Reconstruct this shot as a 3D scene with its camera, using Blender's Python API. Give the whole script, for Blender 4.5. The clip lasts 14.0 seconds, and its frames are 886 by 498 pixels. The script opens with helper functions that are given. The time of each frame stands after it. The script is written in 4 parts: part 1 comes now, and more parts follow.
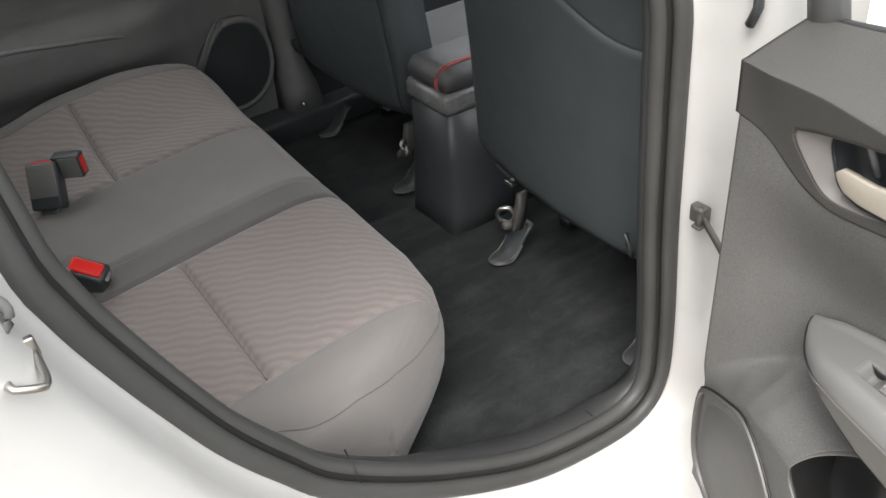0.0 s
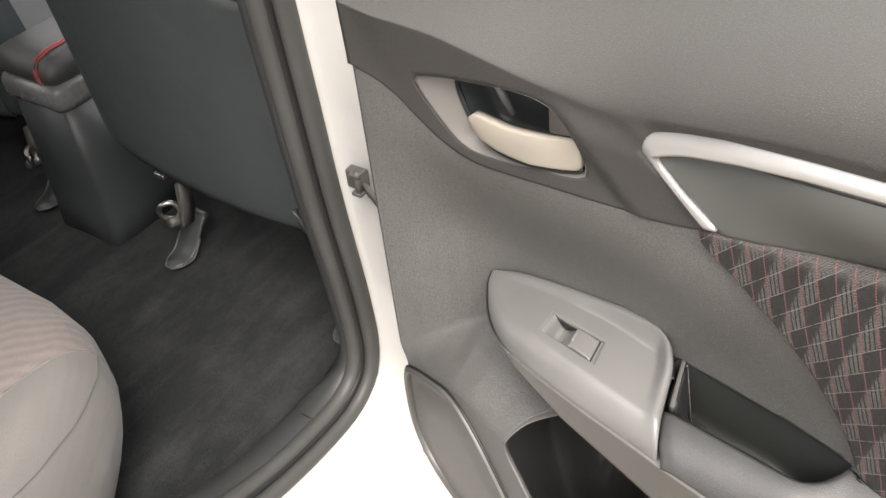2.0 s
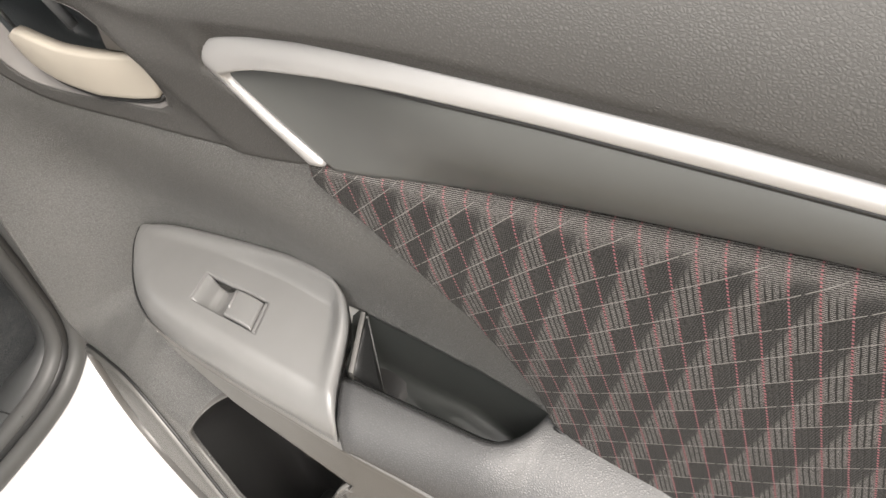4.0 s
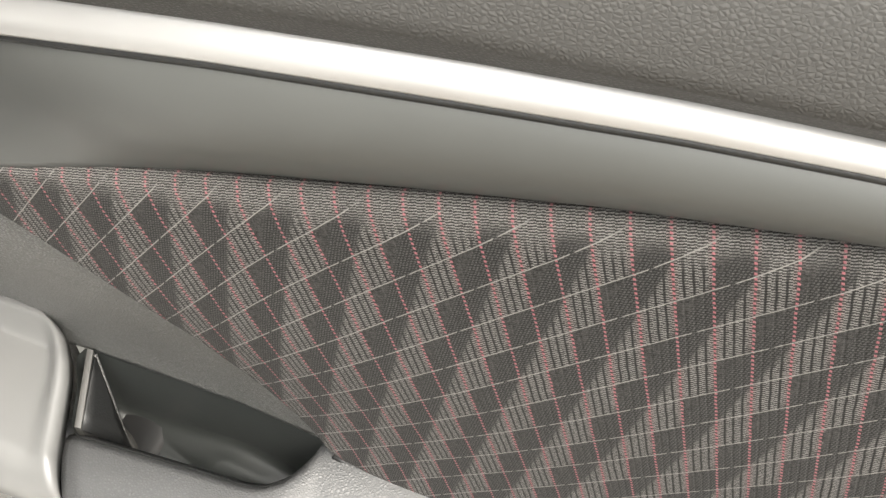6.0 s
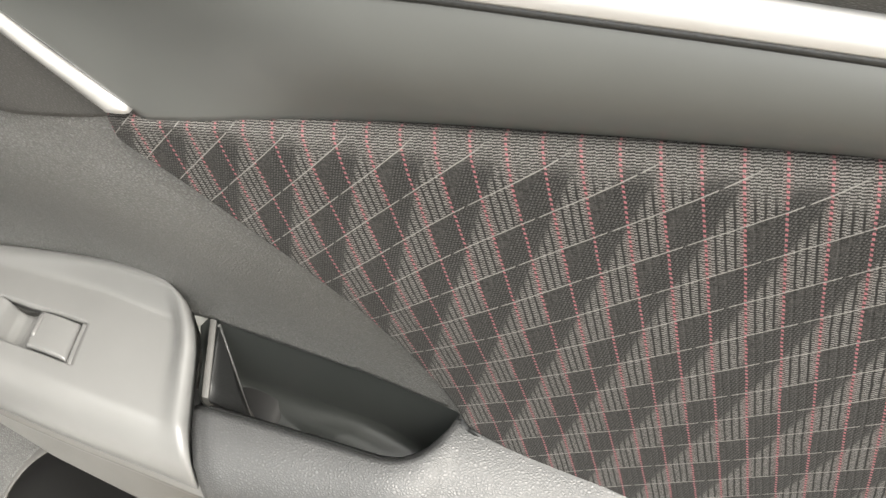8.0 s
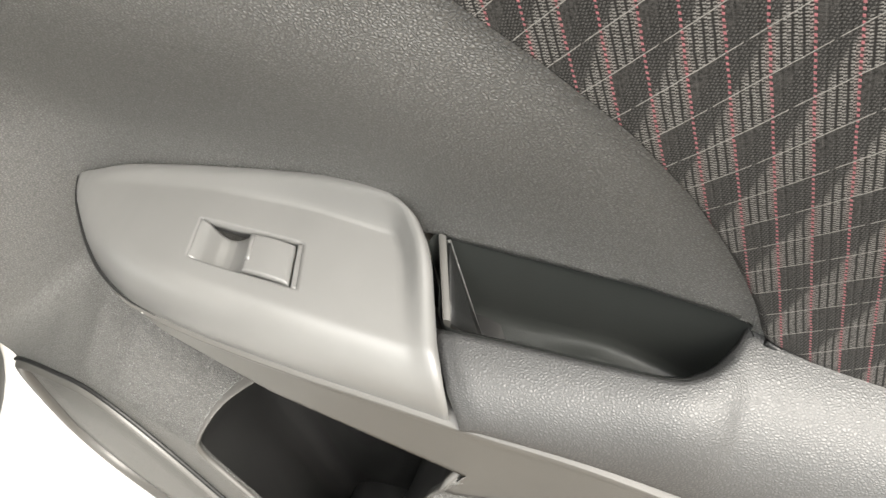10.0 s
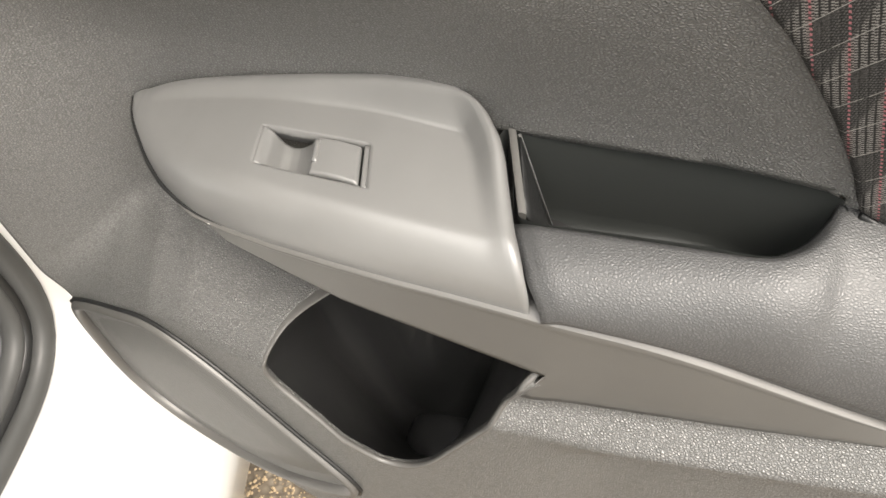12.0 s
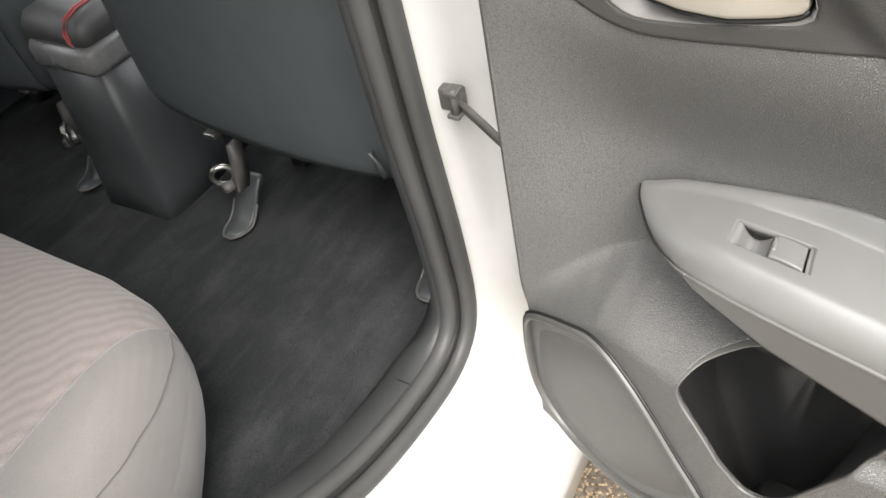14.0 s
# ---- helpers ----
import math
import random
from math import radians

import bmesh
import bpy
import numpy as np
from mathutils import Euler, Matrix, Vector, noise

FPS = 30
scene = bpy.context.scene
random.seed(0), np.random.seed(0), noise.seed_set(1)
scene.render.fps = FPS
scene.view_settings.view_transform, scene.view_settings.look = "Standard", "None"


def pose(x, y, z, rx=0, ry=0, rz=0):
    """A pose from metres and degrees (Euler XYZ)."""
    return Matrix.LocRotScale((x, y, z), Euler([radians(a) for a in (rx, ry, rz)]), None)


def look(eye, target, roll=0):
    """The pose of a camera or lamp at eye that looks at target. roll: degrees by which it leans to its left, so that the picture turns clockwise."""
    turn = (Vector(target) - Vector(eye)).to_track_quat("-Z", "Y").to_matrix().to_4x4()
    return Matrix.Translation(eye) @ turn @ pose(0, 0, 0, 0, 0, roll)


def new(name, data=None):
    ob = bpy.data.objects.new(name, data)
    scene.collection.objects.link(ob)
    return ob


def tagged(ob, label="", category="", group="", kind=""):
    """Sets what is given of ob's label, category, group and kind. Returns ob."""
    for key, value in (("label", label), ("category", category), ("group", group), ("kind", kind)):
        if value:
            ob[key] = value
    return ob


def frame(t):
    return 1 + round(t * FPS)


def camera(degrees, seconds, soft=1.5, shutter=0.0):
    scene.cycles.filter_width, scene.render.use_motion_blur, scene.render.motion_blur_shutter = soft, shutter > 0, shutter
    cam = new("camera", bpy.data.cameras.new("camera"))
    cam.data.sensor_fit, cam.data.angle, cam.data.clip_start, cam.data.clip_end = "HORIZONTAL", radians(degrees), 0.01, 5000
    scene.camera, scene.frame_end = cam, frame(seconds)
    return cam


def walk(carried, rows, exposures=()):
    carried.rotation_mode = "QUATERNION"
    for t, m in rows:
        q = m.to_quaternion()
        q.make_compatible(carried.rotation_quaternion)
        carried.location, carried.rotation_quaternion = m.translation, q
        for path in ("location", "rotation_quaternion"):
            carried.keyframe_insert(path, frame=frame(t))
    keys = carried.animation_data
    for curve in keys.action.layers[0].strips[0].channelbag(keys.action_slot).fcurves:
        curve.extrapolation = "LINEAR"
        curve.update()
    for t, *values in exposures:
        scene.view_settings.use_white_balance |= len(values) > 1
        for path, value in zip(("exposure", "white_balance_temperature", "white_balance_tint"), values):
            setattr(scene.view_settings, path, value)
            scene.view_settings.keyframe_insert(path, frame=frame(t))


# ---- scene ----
cam = camera(57.8, 14.0)
METRES, EYE, TILT, LEAN, TURN = 1.04, 1.41, -36.41, 5.17, -35.15
ROWS = [
    (0.0, 0.0, 0.0, 0.0, 0.0, 0.0, 0.0),
    (0.5, -0.0105, 0.0092, 0.0048, -5.62, 0.32, 3.32),
    (1.0, -0.0036, 0.0384, 0.0093, -11.61, -0.58, 6.95),
    (1.5, 0.048, 0.0869, 0.021, -16.18, -2.74, 10.45),
    (2.0, 0.1215, 0.1433, 0.0391, -19.31, -6.1, 13.38),
    (2.5, 0.181, 0.1733, 0.0353, -22.05, -8.87, 15.06),
    (3.0, 0.2206, 0.1883, 0.032, -24.82, -11.21, 16.58),
    (3.5, 0.2519, 0.2013, 0.0274, -28.73, -13.97, 17.99),
    (4.0, 0.2846, 0.2165, 0.013, -34.38, -17.57, 18.84),
    (6.5, 0.3462, 0.2541, -0.0358, -49.73, -21.46, 20.96),
    (7.0, 0.3391, 0.2634, -0.0343, -49.27, -21.39, 21.17),
    (7.5, 0.327, 0.2785, -0.0295, -48.02, -21.26, 21.23),
    (8.0, 0.3152, 0.2934, -0.0259, -46.72, -21.36, 21.28),
    (8.5, 0.3002, 0.316, -0.0201, -45.55, -21.68, 21.53),
    (9.0, 0.29, 0.3442, -0.0129, -44.83, -22.44, 22.23),
    (11.5, 0.2495, 0.4326, -0.0409, -46.79, -27.22, 26.88),
    (12.0, 0.2375, 0.4154, -0.0427, -44.97, -26.15, 26.99),
    (12.5, 0.2186, 0.3724, -0.0394, -42.2, -24.28, 26.62),
    (13.0, 0.1765, 0.3068, -0.0404, -33.94, -19.27, 25.1),
    (13.5, 0.1287, 0.262, -0.0284, -23.69, -12.24, 21.96),
    (14.0, 0.0705, 0.2895, 0.0122, -17.77, -7.88, 18.71),
]
EXPOSURES = [(0.0, 1.04, 6350, 11), (0.5, 1.15, 6600, 13), (1.0, 1.22, 6700, 13), (3.0, 1.2, 6700, 13), (7.0, 1.52, 6650, 8), (9.0, 1.52, 6620, 8), (11.5, 1.35, 6780, 10), (12.5, 1.2, 6800, 11), (14.0, 1.44, 6450, 11)]
walk(cam, [(t, pose(0, 0, EYE, TILT, LEAN, TURN) @ pose(METRES * x, METRES * y, METRES * z, 90 + pitch, roll, yaw)) for t, x, y, z, yaw, pitch, roll in ROWS], EXPOSURES)

# ---- light: bright overcast day, soft sun from behind the camera ----
world = bpy.data.worlds.new("sky")
scene.world = world
world.use_nodes = True
wn = world.node_tree
sky = wn.nodes.new("ShaderNodeTexSky")
sky.sky_type, sky.sun_disc = "NISHITA", False
sky.sun_elevation, sky.sun_rotation = radians(56), radians(228)
sky.air_density, sky.dust_density, sky.ozone_density = 1.0, 4.0, 0.6
mixw = wn.nodes.new("ShaderNodeMix")
mixw.data_type = "RGBA"
mixw.inputs["Factor"].default_value = 0.65
mixw.inputs["B"].default_value = (9.5, 9.35, 8.75, 1)
wn.links.new(sky.outputs[0], mixw.inputs["A"])
up = wn.nodes.new("ShaderNodeSeparateXYZ")
wn.links.new(wn.nodes.new("ShaderNodeTexCoord").outputs["Generated"], up.inputs[0])
rise = wn.nodes.new("ShaderNodeMapRange")
wn.links.new(up.outputs["Z"], rise.inputs[0])
rise.inputs[1].default_value, rise.inputs[2].default_value = 0.0, 1.0
rise.inputs[3].default_value, rise.inputs[4].default_value = 0.42, 2.15
grade = wn.nodes.new("ShaderNodeVectorMath")
grade.operation = "SCALE"
wn.links.new(mixw.outputs["Result"], grade.inputs[0])
wn.links.new(rise.outputs[0], grade.inputs["Scale"])
wn.links.new(grade.outputs[0], wn.nodes["Background"].inputs["Color"])
wn.nodes["Background"].inputs["Strength"].default_value = 0.132
sun = new("sun", bpy.data.lights.new("sun", "SUN"))
sun.data.energy, sun.data.angle, sun.data.color = 1.7, radians(30), (1.0, 0.97, 0.92)
sun.matrix_world = look((-2.2, -2.0, 4.4), (0, 0, 0))


# ---- materials ----
class Nodes:
    """A small writer of node trees for one material."""

    def __init__(self, name, rough=0.5, metal=0.0):
        self.mat = bpy.data.materials.new(name)
        self.mat.use_nodes = True
        self.tree = self.mat.node_tree
        self.bsdf = self.tree.nodes["Principled BSDF"]
        self.bsdf.inputs["Roughness"].default_value = rough
        self.bsdf.inputs["Metallic"].default_value = metal
        self.coord = self.tree.nodes.new("ShaderNodeTexCoord").outputs["Object"]

    def put(self, socket, value):
        if isinstance(value, bpy.types.NodeSocket):
            self.tree.links.new(value, socket)
        elif value is not None:
            socket.default_value = value

    def math(self, op, a, b=None, c=None, clamp=False):
        node = self.tree.nodes.new("ShaderNodeMath")
        node.operation, node.use_clamp = op, clamp
        for s, v in zip(node.inputs, (a, b, c)):
            self.put(s, v)
        return node.outputs[0]

    def axes(self, vec=None):
        node = self.tree.nodes.new("ShaderNodeSeparateXYZ")
        self.put(node.inputs[0], vec or self.coord)
        return node.outputs

    def noise(self, scale, detail=3.0, rough=0.55, vec=None):
        node = self.tree.nodes.new("ShaderNodeTexNoise")
        node.inputs["Scale"].default_value, node.inputs["Detail"].default_value = scale, detail
        node.inputs["Roughness"].default_value = rough
        self.put(node.inputs["Vector"], vec or self.coord)
        return node.outputs["Fac"]

    def cells(self, scale, feature="DISTANCE_TO_EDGE", vec=None):
        node = self.tree.nodes.new("ShaderNodeTexVoronoi")
        node.feature = feature
        node.inputs["Scale"].default_value = scale
        self.put(node.inputs["Vector"], vec or self.coord)
        return node.outputs["Distance"]

    def mix(self, fac, a, b):
        node = self.tree.nodes.new("ShaderNodeMix")
        node.data_type = "RGBA"
        self.put(node.inputs["Factor"], fac)
        self.put(node.inputs["A"], (*a, 1) if isinstance(a, tuple) else a)
        self.put(node.inputs["B"], (*b, 1) if isinstance(b, tuple) else b)
        return node.outputs["Result"]

    def span(self, v, lo, hi, to_lo=0.0, to_hi=1.0):
        node = self.tree.nodes.new("ShaderNodeMapRange")
        for s, x in zip(node.inputs, (v, lo, hi, to_lo, to_hi)):
            self.put(s, x)
        return node.outputs[0]

    def bump(self, height, strength, distance):
        node = self.tree.nodes.new("ShaderNodeBump")
        node.inputs["Strength"].default_value, node.inputs["Distance"].default_value = strength, distance
        self.put(node.inputs["Height"], height)
        self.put(self.bsdf.inputs["Normal"], node.outputs[0])

    def colour(self, value):
        self.put(self.bsdf.inputs["Base Color"], (*value, 1) if isinstance(value, tuple) else value)

    def rough(self, value):
        self.put(self.bsdf.inputs["Roughness"], value)


def plastic(name, c, rough=0.45, grain=900.0, strength=0.25, depth=0.0003, spec=0.5, dust=False):
    """Moulded plastic with a fine pebbled grain, dust and faint scuffs."""
    m = Nodes(name, rough)
    m.bsdf.inputs["Specular IOR Level"].default_value = spec
    big = m.noise(9.0, 4.0)
    m.colour(m.mix(m.span(big, 0.35, 0.7), tuple(v * 0.92 for v in c), tuple(v * 1.1 for v in c)))
    m.rough(m.span(m.noise(25.0, 2.0), 0.2, 0.8, rough - 0.05, rough + 0.07))
    if dust:
        speck = m.math("MULTIPLY", m.span(m.cells(75.0, "F1"), 0.07, 0.05), m.span(m.noise(31.0, 2.0), 0.56, 0.6))
        m.colour(m.mix(speck, m.bsdf.inputs["Base Color"].links[0].from_socket, (0.45, 0.44, 0.42)))
    if strength > 0:
        m.bump(m.math("ADD", m.cells(grain, "F1"), m.noise(grain * 0.6, 2.0)), strength, depth)
    return m.mat


def leather(name, c, scale=420.0, rough=0.5, strength=0.5, spec=0.5, valley=0.82, stretch=1.0, relief=0.0005):
    """Grained leatherette: irregular cells parted by fine valleys."""
    m = Nodes(name, rough)
    m.bsdf.inputs["Specular IOR Level"].default_value = spec
    warp = m.tree.nodes.new("ShaderNodeVectorMath")
    warp.operation = "MULTIPLY_ADD"
    nz = m.tree.nodes.new("ShaderNodeTexNoise")
    nz.inputs["Scale"].default_value = scale * 0.5
    m.put(nz.inputs["Vector"], m.coord)
    m.put(warp.inputs[0], nz.outputs["Color"])
    warp.inputs[1].default_value = (0.0005, 0.0005, 0.0005)
    longer = m.tree.nodes.new("ShaderNodeMapping")
    longer.inputs["Scale"].default_value = (stretch, 1.0, 1.0)
    m.put(longer.inputs["Vector"], m.coord)
    m.put(warp.inputs[2], longer.outputs[0])
    edge = m.span(m.cells(scale, "DISTANCE_TO_EDGE", warp.outputs[0]), 0.0, 0.42)
    big = m.noise(11.0, 4.0)
    tone = m.mix(m.span(big, 0.35, 0.7), tuple(v * 0.9 for v in c), tuple(v * 1.1 for v in c))
    m.colour(m.mix(edge, tuple(v * valley for v in c), tone))
    m.rough(m.span(edge, 0.0, 1.0, rough + 0.15, rough))
    m.bump(edge, strength, relief)
    return m.mat


def cloth(name, c, scale=1400.0, rough=0.9):
    """Plain knitted seat cloth."""
    m = Nodes(name, rough)
    m.bsdf.inputs["Sheen Weight"].default_value = 0.3
    fine = m.noise(scale, 2.0)
    big = m.noise(7.0, 4.0)
    tone = m.mix(m.span(big, 0.3, 0.7), tuple(v * 0.88 for v in c), tuple(v * 1.12 for v in c))
    m.colour(m.mix(m.span(fine, 0.35, 0.65), tuple(v * 0.8 for v in c), tone))
    m.bump(fine, 0.5, 0.0006)
    return m.mat


def metal(name, c, rough=0.3):
    m = Nodes(name, rough, 1.0)
    m.colour(c)
    m.rough(m.span(m.noise(60.0, 4.0), 0.3, 0.7, rough - 0.06, rough + 0.1))
    return m.mat


def paint(name, c):
    """Clear-coated car paint with a little road film."""
    m = Nodes(name, 0.3)
    m.bsdf.inputs["Coat Weight"].default_value = 0.8
    m.bsdf.inputs["Coat Roughness"].default_value = 0.06
    film = m.span(m.noise(14.0, 6.0, 0.65), 0.5, 0.8)
    m.colour(m.mix(film, c, tuple(v * 0.93 for v in c)))
    return m.mat


CHARCOAL = leather("charcoal_grained_plastic", (0.18, 0.18, 0.174), 780.0, 0.35, 0.75, 0.85, 0.42, 0.8, 0.0006)
UPPER = leather("upper_trim_grain", (0.074, 0.0726, 0.0694), 820.0, 0.5, 0.5, 0.28, 0.8, 0.8, 0.0003)
SATIN = plastic("satin_grey_plastic", (0.163, 0.163, 0.160), 0.335, 1500.0, 0.0, 0.0003, 1.0)
INSERT = plastic("smooth_dark_plastic", (0.072, 0.075, 0.072), 0.4, 2500.0, 0.0, 0.0003, 0.65)
PAD = leather("armrest_leatherette", (0.062, 0.063, 0.064), 760.0, 0.42, 0.5, 1.0, 0.65, 0.8, 0.0003)
CUP = plastic("deep_black_plastic", (0.014, 0.0145, 0.0145), 0.42)
CUPGREY = plastic("pull_cup_plastic", (0.031, 0.0335, 0.032), 0.42, 900.0, 0.1)
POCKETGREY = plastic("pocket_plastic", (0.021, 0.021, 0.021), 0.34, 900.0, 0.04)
SILVER = metal("satin_silver_trim", (0.5, 0.496, 0.49), 0.36)
SILVER.node_tree.nodes["Principled BSDF"].inputs["Metallic"].default_value = 0.6
FASCIA = plastic("fascia_plastic", (0.088, 0.086, 0.081), 0.4, 1400.0, 0.08, 0.0003, 0.7, True)
BEZEL = plastic("pale_bezel_paint", (0.175, 0.168, 0.162), 0.38, 1800.0, 0.04)
LEVER = plastic("champagne_lever_paint", (0.37, 0.34, 0.29), 0.38, 2000.0, 0.02)
WHITE = paint("white_car_paint", (0.58, 0.58, 0.568))
GARNISH = plastic("sill_garnish_plastic", (0.036, 0.038, 0.0385), 0.5, 900.0, 0.15)
RUBBER = plastic("door_seal_rubber", (0.06, 0.061, 0.06), 0.5, 1500.0, 0.15)


def carpet():
    """Black needle-felt carpet, worn and dusty in streaks."""
    m = Nodes("black_carpet", 0.95)
    m.bsdf.inputs["Specular IOR Level"].default_value = 0.1
    m.bsdf.inputs["Sheen Weight"].default_value = 0.03
    fine = m.noise(1100.0, 3.0)
    grow = m.tree.nodes.new("ShaderNodeMapping")
    grow.inputs["Scale"].default_value = (3.0, 14.0, 3.0)
    grow.inputs["Rotation"].default_value = (0, 0, 0.7)
    m.put(grow.inputs["Vector"], m.coord)
    streak = m.span(m.noise(1.6, 5.0, 0.6, grow.outputs[0]), 0.46, 0.7)
    patch = m.span(m.noise(7.0, 5.0, 0.65), 0.45, 0.72)
    worn = m.math("ADD", m.math("MULTIPLY", streak, 0.5), m.math("MULTIPLY", patch, 0.6), clamp=True)
    tone = m.mix(worn, (0.034, 0.0365, 0.038), (0.088, 0.092, 0.094))
    m.colour(m.mix(m.span(fine, 0.35, 0.65), (0.012, 0.0132, 0.0142), tone))
    m.bump(m.math("ADD", fine, m.math("MULTIPLY", patch, 0.6)), 0.5, 0.0012)
    return m.mat


CARPET = carpet()
SEATBACK = plastic("seat_back_vinyl", (0.053, 0.062, 0.066), 0.5, 800.0, 0.2)
TRIM = plastic("interior_grey_trim", (0.18, 0.182, 0.182), 0.5)
GREYCLOTH = cloth("grey_seat_cloth", (0.215, 0.204, 0.197))
DARKCLOTH = cloth("dark_seat_cloth", (0.13, 0.125, 0.122))
SHADECLOTH = cloth("black_seat_cloth", (0.065, 0.068, 0.072))
HEADLINER = cloth("headliner_cloth", (0.7, 0.69, 0.66), 700.0)
STEEL = metal("bare_steel", (0.5, 0.49, 0.46), 0.35)
ZINC = plastic("dull_zinc_steel", (0.095, 0.092, 0.087), 0.4, 700.0, 0.2)
RED = plastic("red_button_plastic", (0.85, 0.025, 0.02), 0.35, 2000.0, 0.02)
BLACK = plastic("black_plastic", (0.05, 0.0555, 0.0585), 0.36)
SATINBLACK = plastic("satin_black_trim", (0.16, 0.162, 0.163), 0.26, 1500.0, 0.05)
STITCH = cloth("red_stitch_thread", (0.5, 0.08, 0.08), 3000.0, 0.7)


def grille_cloth():
    m = Nodes("speaker_grille", 0.5)
    x, y, z = m.axes()
    a = m.math("SINE", m.math("MULTIPLY", m.math("ADD", x, z), 2000.0))
    b = m.math("SINE", m.math("MULTIPLY", m.math("SUBTRACT", x, z), 2000.0))
    hole = m.span(m.math("MULTIPLY", a, b), 0.15, 0.4)
    m.colour(m.mix(hole, (0.135, 0.134, 0.128), (0.008, 0.008, 0.008)))
    m.bump(hole, 0.5, -0.0006)
    return m.mat


GRILLE = grille_cloth()


def glass():
    m = Nodes("window_glass", 0.0)
    m.bsdf.inputs["Transmission Weight"].default_value = 1.0
    m.bsdf.inputs["IOR"].default_value = 1.05
    m.colour((0.9, 0.93, 0.91))
    return m.mat


GLASS = glass()


def door_fabric():
    """Woven insert: ribbed light cells, dark cells every third, hatched flanks, red dashes, white threads."""
    m = Nodes("quilted_door_fabric", 0.88)
    m.bsdf.inputs["Specular IOR Level"].default_value = 0.1
    u, y, z = m.axes()
    sway = m.span(m.noise(160.0, 2.0), 0.2, 0.8, -0.0002, 0.0002)
    girth = m.math("MULTIPLY_ADD", y, 0.9, z)
    below = m.math("SUBTRACT", m.math("MULTIPLY_ADD", u, 0.19, 0.9385), z)
    step, pitch = 0.010584, 0.01288
    q = m.math("ADD", m.math("MULTIPLY_ADD", below, -0.32, u), sway)
    qs = m.math("SUBTRACT", m.math("DIVIDE", q, step), 0.47)
    past = m.math("SUBTRACT", u, 0.445)
    bend = m.math("ADD", past, m.math("SQRT", m.math("MULTIPLY_ADD", past, past, 0.000225)))
    w = m.math("ADD", m.math("MULTIPLY", u, 0.785), m.math("MULTIPLY", z, -0.62))
    w = m.math("ADD", m.math("MULTIPLY_ADD", bend, -0.079, w), m.math("MULTIPLY", sway, 0.5))
    ws = m.math("SUBTRACT", m.math("DIVIDE", w, pitch), 0.28)
    roll = m.span(below, 0.003, 0.011)
    # red dashes on every cell edge
    line = m.math("MULTIPLY", m.math("PINGPONG", qs, 0.5), step)
    dash = m.span(m.math("PINGPONG", girth, 0.00095), 0.0004, 0.0006)
    red = m.math("MULTIPLY", m.span(line, 0.00048, 0.00028), dash)
    # white threads along the rising diagonal, broken at intervals
    run = m.math("ADD", qs, ws)
    gap = m.math("FLOORED_MODULO", m.math("ADD", run, 297.6), 3.0)
    white = m.math("MULTIPLY", m.span(m.math("MULTIPLY", m.math("PINGPONG", ws, 0.5), pitch), 0.00024, 0.0001), m.span(gap, 0.1, 0.16))
    white = m.math("MULTIPLY", white, m.span(below, 0.001, 0.005, 0.1, 1.0))
    # dark cells: one in three, and a hatched stripe along their trailing corner
    ragged = m.span(m.noise(900.0, 2.0), 0.25, 0.75, -0.11, 0.11)
    cell = m.math("ADD", m.math("FLOOR", m.math("ADD", qs, ragged)), m.math("FLOOR", ws))
    third = m.math("COMPARE", m.math("FLOORED_MODULO", m.math("ADD", cell, 300.0), 3.0), 1.0, 0.2)
    flank = m.math("FLOORED_MODULO", m.math("ADD", run, 298.35), 3.0)
    hatch = m.math("MULTIPLY", m.math("MULTIPLY", m.span(flank, 0.0, 0.3), m.span(flank, 1.55, 1.3)), roll)
    dark = m.math("MULTIPLY", third, roll)
    # weft: short bright dashes between dark ribs
    weave = m.noise(1050.0, 1.0)
    speck = m.noise(2600.0, 1.0)
    course = m.math("MULTIPLY", m.math("FLOOR", m.math("MULTIPLY_ADD", qs, 4.0, 0.5)), 0.00037)
    lift = m.math("ADD", m.math("MULTIPLY_ADD", u, -0.36, girth), m.math("ADD", course, m.math("MULTIPLY", weave, 0.0007)))
    weft = m.span(m.math("PINGPONG", lift, 0.00058), 0.0002, 0.00036)
    weft = m.math("MULTIPLY", weft, m.span(speck, 0.34, 0.52, 0.3, 1.0))
    rib = m.span(m.math("PINGPONG", m.math("MULTIPLY", qs, 4.0), 0.5), 0.07, 0.2)
    rib = m.math("MAXIMUM", rib, m.span(below, 0.014, 0.006))
    hair = m.span(m.math("PINGPONG", m.math("MULTIPLY", run, 7.0), 0.5), 0.1, 0.3)
    ground = m.mix(m.math("MULTIPLY", rib, weft), (0.016, 0.0154, 0.0147), (0.172, 0.166, 0.1585))
    lined = m.mix(hair, (0.017, 0.0166, 0.016), m.mix(weft, (0.018, 0.0176, 0.017), (0.068, 0.0664, 0.0638)))
    deep = m.mix(m.span(weave, 0.3, 0.65), (0.017, 0.0165, 0.0158), (0.042, 0.0407, 0.039))
    c = m.mix(m.math("MULTIPLY", m.span(line, 0.0016, 0.0006), m.math("MULTIPLY", weft, 0.25)), ground, (0.25, 0.13, 0.126))
    c = m.mix(dark, c, deep)
    c = m.mix(hatch, c, lined)
    c = m.mix(m.math("MULTIPLY", red, 0.85), c, (0.29, 0.11, 0.124))
    c = m.mix(white, c, (0.2, 0.193, 0.183))
    m.colour(c)
    h = m.math("ADD", m.math("MULTIPLY", weft, 0.5), m.math("ADD", m.math("MULTIPLY", rib, 0.5), m.math("ADD", red, white)))
